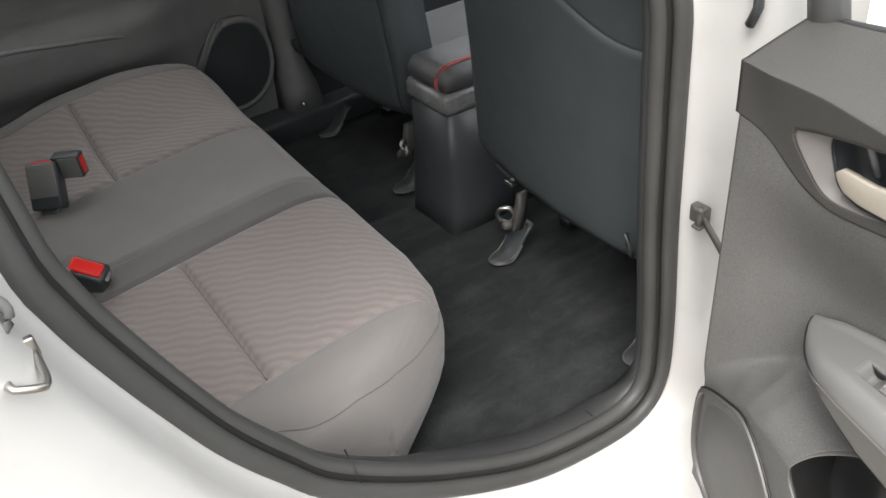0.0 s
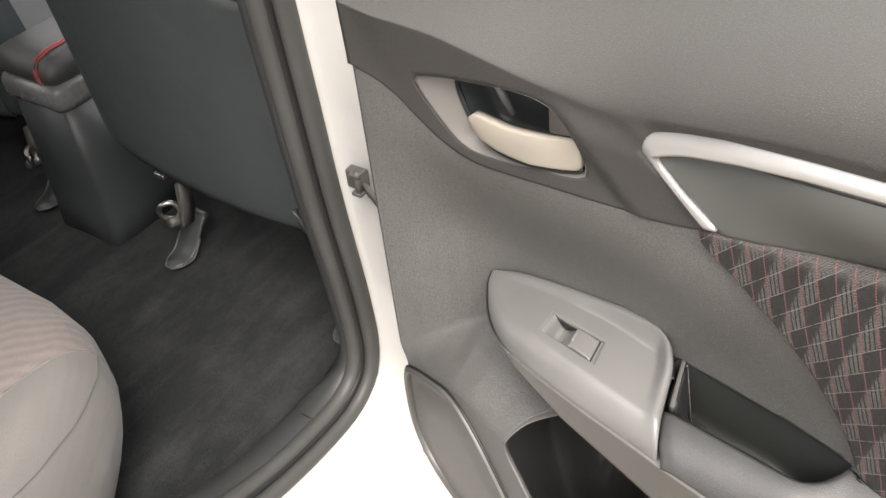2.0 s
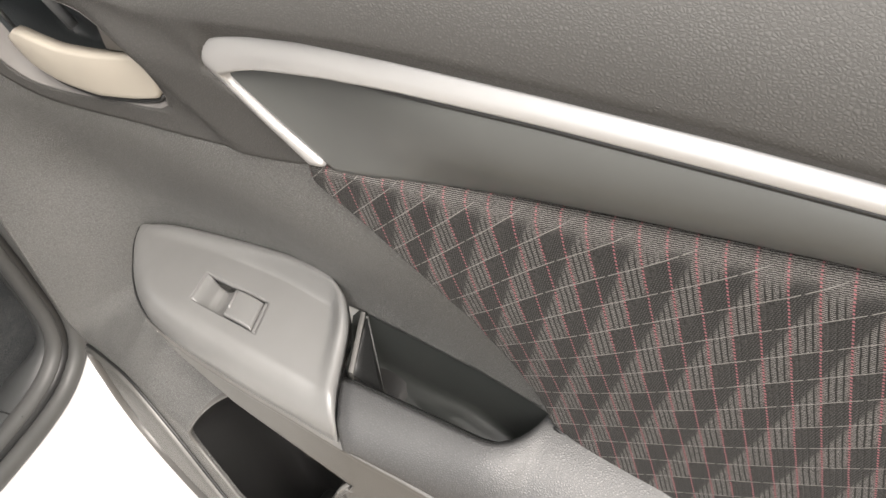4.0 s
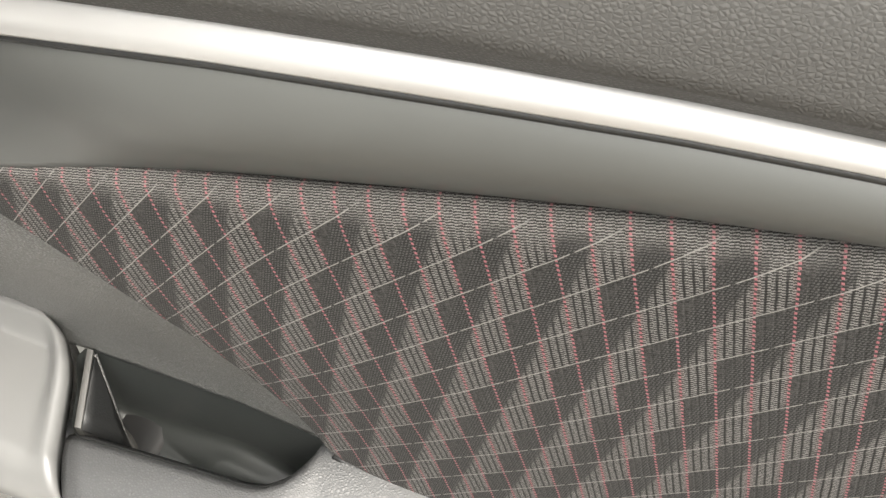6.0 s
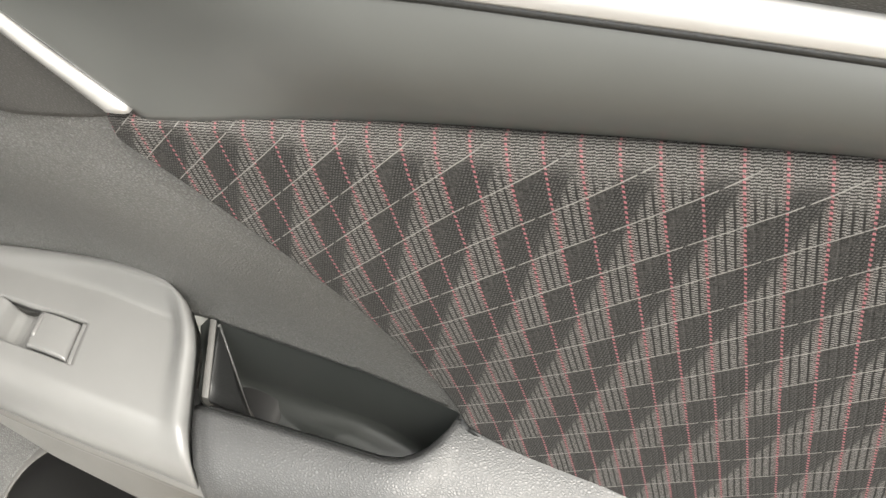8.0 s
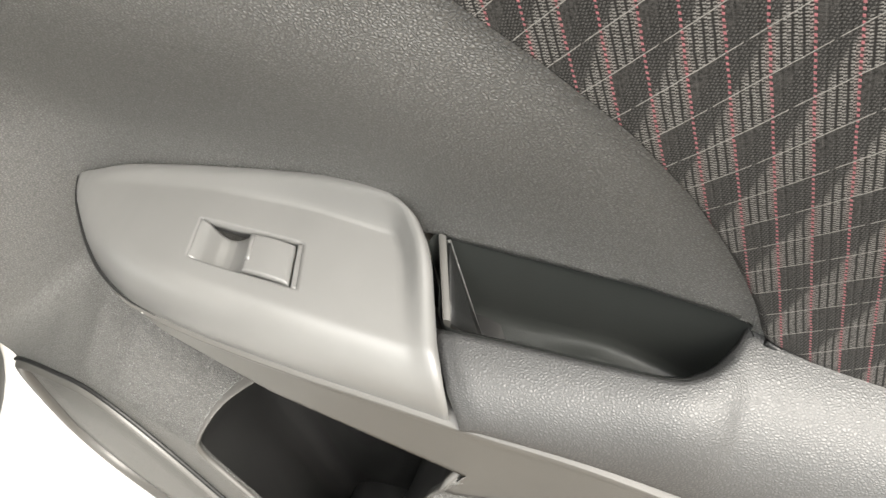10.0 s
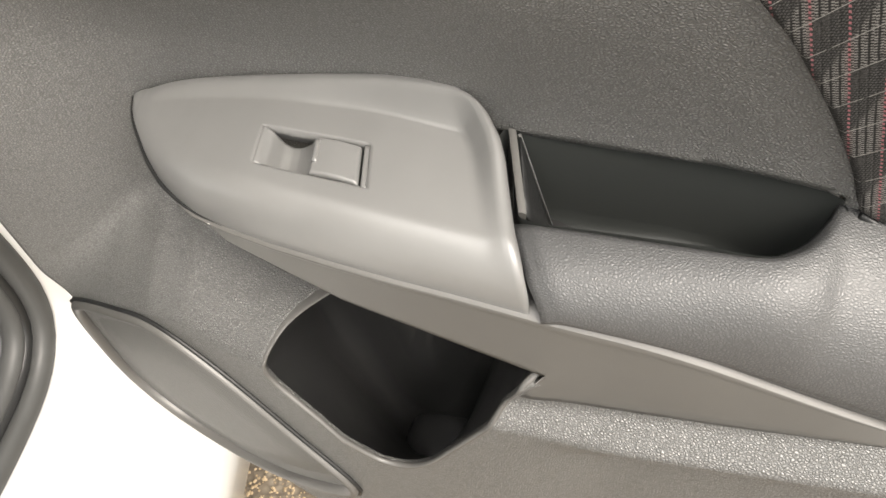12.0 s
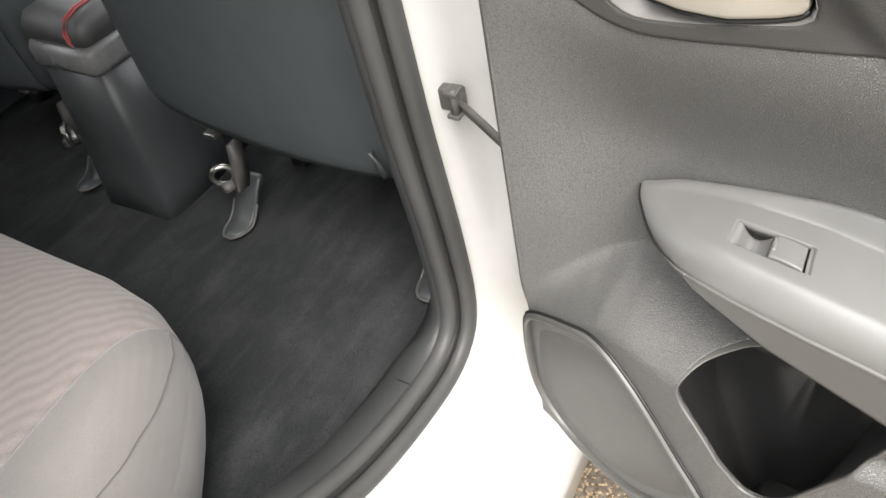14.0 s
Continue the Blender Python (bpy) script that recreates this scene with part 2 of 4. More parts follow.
    m.bump(h, 0.6, 0.0006)
    m.bsdf.inputs["Sheen Weight"].default_value = 0.04
    return m.mat


FABRIC = door_fabric()


def seat_fabric():
    """Knitted seat centre with wavy ribs."""
    m = Nodes("wavy_rib_seat_fabric", 0.9)
    x, y, z = m.axes()
    wave = m.math("MULTIPLY", m.math("SINE", m.math("MULTIPLY", m.math("SUBTRACT", y, x), 75.0)), 0.0022)
    p = m.math("ADD", m.math("ADD", m.math("MULTIPLY", y, 0.82), m.math("MULTIPLY", x, 0.57)), wave)
    rib = m.span(m.math("PINGPONG", p, 0.0088), 0.0, 0.0075)
    weave = m.noise(1500.0, 2.0)
    c = m.mix(rib, (0.225, 0.197, 0.188), (0.30, 0.267, 0.256))
    c = m.mix(m.span(weave, 0.3, 0.6), (0.15, 0.128, 0.122), c)
    m.colour(c)
    m.bump(m.math("ADD", rib, m.math("MULTIPLY", weave, 0.3)), 0.45, 0.0013)
    m.bsdf.inputs["Sheen Weight"].default_value = 0.3
    return m.mat


SEATFAB = seat_fabric()


def gravel_mat():
    m = Nodes("brown_gravel", 0.95)
    m.bsdf.inputs["Specular IOR Level"].default_value = 0.2
    info = m.tree.nodes.new("ShaderNodeNewGeometry").outputs["Random Per Island"]
    c = m.mix(info, (0.29, 0.215, 0.125), (0.44, 0.345, 0.22))
    m.colour(m.mix(m.noise(120.0, 4.0), c, (0.3, 0.23, 0.15)))
    m.bump(m.noise(300.0, 4.0), 0.5, 0.001)
    return m.mat


def ground_mat():
    m = Nodes("sandy_ground", 0.95)
    stones = m.cells(70.0, "F1")
    c = m.mix(m.span(m.noise(35.0, 6.0, 0.7), 0.3, 0.7), (0.12, 0.098, 0.072), (0.27, 0.23, 0.175))
    m.colour(m.mix(m.span(stones, 0.1, 0.6), c, (0.1, 0.08, 0.058)))
    m.bump(stones, 0.8, 0.01)
    return m.mat


GRAVEL, GROUND = gravel_mat(), ground_mat()


# near-white finish of the added backdrop outside
def backdrop_mat():
    m = Nodes("backdrop_white", 0.9)
    m.colour(m.mix(m.span(m.noise(2.0, 5.0), 0.3, 0.7), (0.72, 0.72, 0.7), (0.84, 0.84, 0.83)))
    m.bump(m.noise(180.0, 4.0), 0.3, 0.002)
    return m.mat


BACKDROP = backdrop_mat()


# ---- mesh helpers ----
def smooth(a, b, x):
    t = min(max((x - a) / (b - a), 0.0), 1.0)
    return t * t * (3 - 2 * t)


def lerp(a, b, t):
    return a + (b - a) * t


def curve(pts, x):
    """Piecewise smooth-free interpolation of (x, y) pairs."""
    if x <= pts[0][0]:
        return pts[0][1]
    for (x0, y0), (x1, y1) in zip(pts, pts[1:]):
        if x <= x1:
            return y0 + (y1 - y0) * (x - x0) / (x1 - x0)
    return pts[-1][1]


def soft_curve(pts, x, w=0.012):
    return (curve(pts, x - w) + 2 * curve(pts, x) + curve(pts, x + w)) / 4


def part(name, bm, material, parent=None, label="", shade=True):
    me = bpy.data.meshes.new(name)
    bmesh.ops.recalc_face_normals(bm, faces=bm.faces)
    for f in bm.faces:
        f.smooth = shade
    bm.to_mesh(me)
    bm.free()
    me.materials.append(material)
    ob = new(name, me)
    if parent:
        ob.parent = parent
    if label:
        ob["label"] = label
    return ob


def structure(ob, label, category):
    return tagged(ob, label, category, "", "structure")


def empty(name, m, label, category, group=""):
    ob = new(name)
    ob.matrix_world = m
    ob.empty_display_size = 0.05
    return tagged(ob, label, category, group)


def near_edge(poly, x, y):
    best = None
    for (x0, y0), (x1, y1) in zip(poly, poly[1:] + poly[:1]):
        dx, dy = x1 - x0, y1 - y0
        t = min(max(((x - x0) * dx + (y - y0) * dy) / (dx * dx + dy * dy + 1e-12), 0), 1)
        p = (x0 + dx * t, y0 + dy * t)
        d = (p[0] - x) ** 2 + (p[1] - y) ** 2
        if best is None or d < best[0]:
            best = (d, p)
    return best[1]


def sheet(fn, nu, nv, back=None, keep=None, bm=None, rim=None, window=None):
    """A grid surface fn(s, t), s and t in 0..1; back: a vector by which a second skin lies behind, joined at the rim."""
    bm = bm or bmesh.new()
    g = [[fn(i / nu, j / nv) for j in range(nv + 1)] for i in range(nu + 1)]
    a = [[bm.verts.new(p) for p in row] for row in g]
    ok = [[keep is None or keep(*(sum((Vector(g[i + di][j + dj]) for di in (0, 1) for dj in (0, 1)), Vector()) / 4)) for j in range(nv)] for i in range(nu)]
    for i in range(nu):
        for j in range(nv):
            if ok[i][j] and not (window and window[0] <= i < window[1] and window[2] <= j < window[3]):
                bm.faces.new((a[i][j], a[i + 1][j], a[i + 1][j + 1], a[i][j + 1]))
    if rim:
        loosev = [v for v in bm.verts if not v.link_faces]
        bmesh.ops.delete(bm, geom=loosev, context="VERTS")
        for v in {w for e in bm.edges if len(e.link_faces) == 1 for w in e.verts}:
            for poly, reach, depth, flat in rim:
                a, b = (v.co.x, -v.co.y) if flat else (v.co.x, v.co.z)
                q = near_edge(poly, a, b)
                if (q[0] - a) ** 2 + (q[1] - b) ** 2 < reach * reach:
                    v.co = (q[0], -q[1], depth(*q, v.co.z)) if flat else (q[0], -depth(*q), q[1])
                    break
    if back is not None:
        geo = bm.faces[:] if keep is None else list(bm.faces)
        edges = [e for f in geo for e in f.edges if len(e.link_faces) == 1]
        copy = bmesh.ops.duplicate(bm, geom=geo)
        vm = copy["vert_map"]
        moved = {v for f in copy["geom"] if isinstance(f, bmesh.types.BMFace) for v in f.verts}
        for v in moved:
            v.co += Vector(back)
        for e in edges:
            p, q = e.verts
            bm.faces.new((p, q, vm[q], vm[p]))
    loose = [v for v in bm.verts if not v.link_faces]
    bmesh.ops.delete(bm, geom=loose, context="VERTS")
    return bm


def sweep(path, profile, closed=False, bm=None, caps=True):
    """A tube: profile(i, n) gives a ring of points for each station of path."""
    bm = bm or bmesh.new()
    rings = [[bm.verts.new(p) for p in profile(i, len(path))] for i in range(len(path))]
    m = len(rings[0])
    pairs = list(zip(rings, rings[1:])) + ([(rings[-1], rings[0])] if closed else [])
    for r0, r1 in pairs:
        for k in range(m):
            bm.faces.new((r0[k], r0[(k + 1) % m], r1[(k + 1) % m], r1[k]))
    if caps and not closed:
        bm.faces.new(rings[0][::-1])
        bm.faces.new(rings[-1])
    return bm


def tube(points, radius, n=8, closed=False, bm=None):
    pts = [Vector(p) for p in points]

    def ring(i, count):
        if closed:
            d = pts[(i + 1) % count] - pts[i - 1]
        else:
            d = pts[min(i + 1, count - 1)] - pts[max(i - 1, 0)]
        d.normalize()
        ref = Vector((0, 0, 1)) if abs(d.z) < 0.9 else Vector((1, 0, 0))
        a = d.cross(ref).normalized()
        b = d.cross(a)
        r = radius(i / max(count - 1, 1)) if callable(radius) else radius
        return [pts[i] + (a * math.cos(2 * math.pi * k / n) + b * math.sin(2 * math.pi * k / n)) * r for k in range(n)]

    return sweep(pts, ring, closed, bm)


def box(x0, x1, y0, y1, z0, z1, bevel=0.004, seg=2, bm=None):
    own = bmesh.new()
    bmesh.ops.create_cube(own, size=1.0, matrix=Matrix.LocRotScale(((x0 + x1) / 2, (y0 + y1) / 2, (z0 + z1) / 2), None, (x1 - x0, y1 - y0, z1 - z0)))
    if bevel:
        bmesh.ops.bevel(own, geom=own.edges[:], offset=bevel, segments=seg, affect="EDGES", profile=0.5)
    return own


def loop_points(pts, count, closed=True):
    """A rounded path through pts (Catmull-Rom), evenly spaced."""
    v = [Vector(p) for p in pts]
    k = len(v)
    dense = []
    for i in range(k if closed else k - 1):
        p0, p1, p2, p3 = (v[(i + d) % k] if closed else v[min(max(i + d, 0), k - 1)] for d in (-1, 0, 1, 2))
        for s in range(24):
            t = s / 24
            dense.append(0.5 * (2 * p1 + (p2 - p0) * t + (2 * p0 - 5 * p1 + 4 * p2 - p3) * t * t + (3 * p1 - p0 - 3 * p2 + p3) * t ** 3))
    dense.append(dense[0].copy() if closed else v[-1])
    run = [0.0]
    for a, b in zip(dense, dense[1:]):
        run.append(run[-1] + (b - a).length)
    out, j = [], 0
    for i in range(count):
        want = run[-1] * i / (count if closed else count - 1)
        while j < len(run) - 2 and run[j + 1] < want:
            j += 1
        f = (want - run[j]) / max(run[j + 1] - run[j], 1e-9)
        out.append(dense[j].lerp(dense[j + 1], min(f, 1.0)))
    return out


def inside(poly, x, y):
    hit = False
    for (x0, y0), (x1, y1) in zip(poly, poly[1:] + poly[:1]):
        if (y0 > y) != (y1 > y) and x < (x1 - x0) * (y - y0) / (y1 - y0) + x0:
            hit = not hit
    return hit


def plate(outline, depth, rows, bm=None):
    """A domed plate: rings of outline shrunk towards its middle. outline: (a, b) points; depth(k): point maker."""
    bm = bm or bmesh.new()
    n = len(outline)
    rings = [[bm.verts.new(depth(p, k / rows)) for p in outline] for k in range(rows)]
    for r0, r1 in zip(rings, rings[1:]):
        for i in range(n):
            bm.faces.new((r0[i], r0[(i + 1) % n], r1[(i + 1) % n], r1[i]))
    mid = bm.verts.new(depth(outline[0], 1.0))
    for i in range(n):
        bm.faces.new((rings[-1][i], rings[-1][(i + 1) % n], mid))
    return bm


# ======== the open rear door ========
# door space: x runs from the hinge edge rearwards along the door, y outwards from the cabin, z up from the ground
UX, UY = -0.1861, -0.9825
DOOR = Matrix(((UX, 0.9825, 0, 0.645), (UY, -0.1861, 0, 0.452), (0, 0, 1, 0), (0, 0, 0, 1)))
door = empty("rear_door", DOOR, "open rear car door with charcoal trim panel, white outer skin", "car door")
LEN = 0.86

SEAM = [(-0.03, 1.012), (0.0, 1.012), (0.021, 1.006), (0.04, 0.998), (0.07, 0.974), (0.095, 0.960), (0.122, 0.9545), (0.168, 0.960), (0.215, 0.968), (0.265, 0.978), (0.317, 0.991), (0.335, 0.998), (0.36, 1.004), (0.9, 1.08)]
FAB_TOP = [(0.323, 0.9945), (0.327, 0.997), (0.336, 0.998), (0.358, 1.0035), (0.378, 1.0085), (0.398, 1.0135), (0.443, 1.0225), (0.491, 1.0325), (0.548, 1.0435), (0.617, 1.053), (0.9, 1.08)]
FAB_LOW = [(0.323, 0.994), (0.3245, 0.990), (0.327, 0.986), (0.3325, 0.9815), (0.3425, 0.9755), (0.353, 0.9695), (0.369, 0.9595), (0.388, 0.946), (0.411, 0.921), (0.4355, 0.8855), (0.453, 0.8555), (0.461, 0.836), (0.49, 0.827), (0.525, 0.820), (0.585, 0.808), (0.9, 0.755)]
SIL_OUT = [(0.2665, 1.0435), (0.2785, 1.0525), (0.290, 1.0590), (0.306, 1.0640), (0.331, 1.0695), (0.377, 1.0745), (0.44, 1.0800), (0.506, 1.0845), (0.557, 1.0870), (0.602, 1.0875), (0.9, 1.078)]
SIL_IN = [(0.288, 1.0395), (0.298, 1.0458), (0.311, 1.0510), (0.345, 1.0585), (0.378, 1.0635), (0.44, 1.0700), (0.507, 1.0750), (0.56, 1.0785), (0.606, 1.080), (0.9, 1.071)]
CREASE = [(-0.03, 1.066), (0.0, 1.067), (0.05, 1.068), (0.10, 1.0665), (0.15, 1.0615), (0.19, 1.0575), (0.24, 1.0570), (0.265, 1.062), (0.29, 1.0685), (0.306, 1.0725), (0.37, 1.084), (0.44, 1.090), (0.5, 1.094), (0.9, 1.097)]
DISH = [(0.0, 0.0), (0.05, -0.008), (0.1, -0.012), (0.4, -0.013)]


def dish_at(u, z):
    """The shallow hollow round the inner handle."""
    left = soft_curve(DISH, u)
    right = -0.004 + 0.004 * smooth(0.33, 0.4, u)
    k = smooth(0.968, 0.992, z) * (1 - smooth(1.03, 1.055, z))
    return lerp(left, right, lerp(smooth(0.18, 0.33, u), smooth(0.236, 0.264, u + (z - 1.0) * 0.9), k))


def wall_in(u, z):
    """How far the trim wall stands towards the cabin."""
    rec = soft_curve([(-0.1, -0.03), (0.0, 0.0), (0.03, 0.012), (0.08, 0.042), (0.12, 0.050), (0.25, 0.049), (0.3, 0.040), (0.33, 0.035), (0.40, 0.024), (0.46, 0.012), (0.56, 0.006)], u, 0.022)
    dish = dish_at(u, z)
    upper = lerp(-rec, dish, smooth(0.83, 0.965, z))
    pod = -0.007 + 0.286 * min(max(u, 0.0), 0.235)
    ridge = 0.7255 + 0.19 * (u - 0.37)
    rise = smooth(ridge + 0.003, ridge - 0.013, z)
    lower = pod - 0.012 * smooth(0.336, 0.356, u + 0.5 * (0.755 - z)) * (1 - rise) + smooth(0.342, 0.40, u) * (0.003 * rise - 0.009 * smooth(ridge - 0.014, ridge - 0.036, z))
    edge = soft_curve([(-0.1, 0.54), (0.0, 0.608), (0.1, 0.676), (0.2, 0.684), (0.26, 0.712), (0.36, 0.75), (0.9, 0.75)], u, 0.03)
    top = soft_curve([(-0.1, 0.60), (0.0, 0.66), (0.1, 0.735), (0.2, 0.744), (0.36, 0.79), (0.9, 0.79)], u, 0.03)
    return lerp(lower, upper, smooth(edge, top, z))


POCKET = [(0.300, 0.762), (0.255, 0.737), (0.225, 0.722), (0.203, 0.707), (0.193, 0.693), (0.192, 0.680), (0.199, 0.668), (0.223, 0.647), (0.250, 0.620), (0.261, 0.6135), (0.276, 0.6165), (0.290, 0.632), (0.304, 0.660), (0.333, 0.722), (0.341, 0.746), (0.355, 0.756), (0.345, 0.768)]
POCKET = [(p.x, p.y) for p in loop_points([(a, b, 0) for a, b in POCKET], 90)]


CUPCUT = [(0.296, 0.758), (0.296, 0.8165), (0.314, 0.8215), (0.36, 0.8285), (0.41, 0.8375), (0.44, 0.8405), (0.456, 0.8405), (0.456, 0.758)]


def panel_point(s, t):
    u = LEN * s
    z = lerp(0.43, soft_curve(SEAM, u) + 0.002, t) - (0.007 * smooth(0.322, 0.327, u) + 0.02 * smooth(0.338, 0.355, u)) * smooth(0.90, 1.0, t)
    hid = smooth(0.327, 0.334, u) * smooth(0.005, 0.014, z - soft_curve(FAB_LOW, u, 0.003))
    return (u, -wall_in(u, z) + 0.012 * hid, z)


part("door_panel", sheet(panel_point, 290, 190, (0, 0.005, 0), lambda x, y, z: not inside(POCKET, x, z) and not inside(CUPCUT, x, z), rim=[(POCKET, 0.006, wall_in, False), (CUPCUT, 0.005, wall_in, False)]), CHARCOAL, door, "moulded charcoal plastic door panel")

def edge_strip(s, t):
    z = lerp(0.43, 1.013, s)
    return (-0.0006 - 0.002 * math.sin(math.pi * min(t * 3, 1)), lerp(-wall_in(0.0, z) + 0.0005, 0.085, t), z)


part("panel_edge", sheet(edge_strip, 40, 10, (0.004, 0, 0)), CHARCOAL, door, "rolled front edge of the door panel")

HOLE = loop_points([(0.108, 1.029, 0), (0.16, 1.0395, 0), (0.192, 1.041, 0), (0.210, 1.032, 0), (0.219, 1.018, 0), (0.2265, 0.990, 0), (0.19, 0.981, 0), (0.15, 0.975, 0), (0.127, 0.9745, 0), (0.115, 0.987, 0)], 48)
HOLE = [(p.x, p.y) for p in HOLE]


BEZ = loop_points([(0.069, 1.016, 0), (0.088, 1.0265, 0), (0.16, 1.0415, 0), (0.195, 1.044, 0), (0.213, 1.036, 0), (0.2225, 1.02, 0), (0.2305, 0.990, 0), (0.198, 0.979, 0), (0.14, 0.968, 0), (0.110, 0.969, 0), (0.086, 0.990, 0)], 48)
BEZ = [(p.x, p.y) for p in BEZ]


def near_upper(u, z):
    zc, zs = soft_curve(CREASE, u), soft_curve(SEAM, u)
    dish = dish_at(u, z)
    return dish + lerp(0.0008, 0.013, min(max((z - zs) / max(zc - zs, 0.01), 0), 1) ** 1.3)


def upper_point(s, t):
    """Upper trim: from the glass ledge over the roll to the seam."""
    u = lerp(-0.005, LEN, s)
    zt, zc, zs = 1.082 + 0.155 * u, soft_curve(CREASE, u), soft_curve(SEAM, u)
    front = smooth(0.27, 0.33, u)
    dish = dish_at(u, lerp(zc, zs - 0.001, max(0.0, t * 2 - 1)))
    nose = lerp(0.002, 0.013, smooth(-0.01, 0.05, u))
    nc = lerp(dish + nose, 0.010, front)
    if t < 0.5:
        a = t / 0.5
        soft_n, soft_z = lerp(-0.10, nc, math.sin(a * math.pi / 2) ** 1.15), lerp(zt, zc, a ** 2.2) + 0.004 * math.sin(math.pi * a)
        x = 1 - (1 - a) ** 2
        rounder = smooth(0.16, 0.42, u)
        n = lerp(lerp(-0.10, nc, x), soft_n, rounder)
        z = lerp(zc + (zt - zc) * (0.8 * (1 - x) + 0.2 * math.sqrt(1 - x)), soft_z, rounder)
    else:
        a = (t - 0.5) / 0.5
        so = soft_curve(SIL_OUT, u, 0.004) if u > 0.283 else zs
        cut = min(max((zc - so + 0.002) / max(zc - zs, 0.01), 0.02), 0.6)
        z = lerp(zc, zs - 0.001, a)
        front = smooth(0.000, 0.006, u - 0.2735 - (1.0455 - z) * 1.2)
        n = lerp(dish + lerp(0.0008, nose, (1 - a) ** 1.3), lerp(lerp(nc, 0.001, min(a / cut, 1)), -0.022, smooth(cut, cut + 0.15, a)), front)
        z = lerp(zc, zs - 0.001, a)
    return (u - (1 - s) ** 12 * 0.2 * max(0.0, -n - 0.004), -n, z)


part("upper_trim", sheet(upper_point, 170, 72, (0, 0.012, 0), lambda x, y, z: not inside(BEZ, x, z) or y > 0.03, rim=[(BEZ, 0.006, near_upper, False)]), UPPER, door, "soft grained dark grey upper trim")

# inner handle: bezel, recess, lever



def bezel_ring(i, n):
    (a, b), (c, d) = BEZ[i], HOLE[i]
    na, nc = near_upper(a, b), near_upper(c, d)
    pts = [(a, b, na - 0.006), (a, b, na + 0.0002), (lerp(a, c, 0.1), lerp(b, d, 0.1), na - 0.0005), (lerp(a, c, 0.9), lerp(b, d, 0.9), nc - 0.009), (c, d, nc - 0.011), (c, d, nc - 0.0135)]
    return [Vector((x, -k, z)) for x, z, k in pts]


bez = part("handle_bezel", sweep(BEZ, bezel_ring, True), BEZEL, door, "satin grey inner handle bezel")


def recess(p, k):
    s = 1 - 0.92 * max(0, (k - 0.5) * 2)
    u, z = 0.17 + (p[0] - 0.17) * s, 1.008 + (p[1] - 1.008) * s
    return (u, -(near_upper(*p) - 0.008 - 0.034 * min(1, k * 2)), z)


part("handle_recess", plate(HOLE, recess, 8), BLACK, bez, "black recess behind the lever")


def lever_ring(i, n):
    s = i / (n - 1)
    u = lerp(0.1195, 0.2255, s)
    top = curve([(0, 0.998), (0.05, 1.003), (0.12, 1.0045), (0.4, 1.006), (0.7, 1.011), (1, 1.018)], s)
    low = curve([(0, 0.994), (0.05, 0.987), (0.12, 0.9815), (0.3, 0.9795), (0.6, 0.9805), (0.85, 0.9858), (0.97, 0.9895), (1, 0.994)], s)
    face = -0.010 + 0.005 * math.sin(math.pi * s)
    ring_ = ((-0.0075, 0.98), (-0.0032, 1.0), (-0.0024, 1.0), (-0.0012, 0.988), (-0.0004, 0.965), (0.0, 0.93), (0.0002, 0.6), (0.0, 0.14), (-0.0006, 0.06), (-0.003, 0.0), (-0.0075, 0.05))
    return [Vector((u, -(face + dn), lerp(low, top, h))) for dn, h in ring_]


def lever_foot(k):
    p = lever_ring(k, 41)[9]
    return (p.x, p.y + 0.0006, p.z - 0.0016)


lever = part("door_lever", sweep(range(41), lever_ring), LEVER, door, "champagne painted inner door lever")


def prism(outline, y0, y1, bevel=0.0015):
    bm = bmesh.new()
    a = [bm.verts.new((x, y0, z)) for x, z in outline]
    b = [bm.verts.new((x, y1, z)) for x, z in outline]
    bm.faces.new(a)
    bm.faces.new(b[::-1])
    for i in range(len(a)):
        j = (i + 1) % len(a)
        bm.faces.new((a[j], a[i], b[i], b[j]))
    bmesh.ops.bevel(bm, geom=bm.edges[:], offset=bevel, segments=2, affect="EDGES")
    return bm


part("lever_stub", prism([(0.1965, 1.0125), (0.1955, 1.036), (0.199, 1.0395), (0.2045, 1.0375), (0.2195, 1.0190), (0.2188, 1.0172)], 0.0105, 0.034), BEZEL, lever, "grey lever pivot")
# shade under the lever, put in as a near-black tube
part("lever_shadow", tube([lever_foot(k) for k in range(3, 41)], lambda f: 0.0005 + 0.0011 * smooth(0.0, 0.3, f), 6), CUP, lever, "black strip standing in for the shaded gap below the lever")
part("lock_knob", tube([(0.193, 0.018, 1.034), (0.193, 0.04, 1.034)], 0.005, 12), BLACK, door, "round black lock knob")
part("recess_rib", tube([(0.132, 0.026, 1.034), (0.145, 0.034, 0.998)], 0.0035, 8), TRIM, bez)


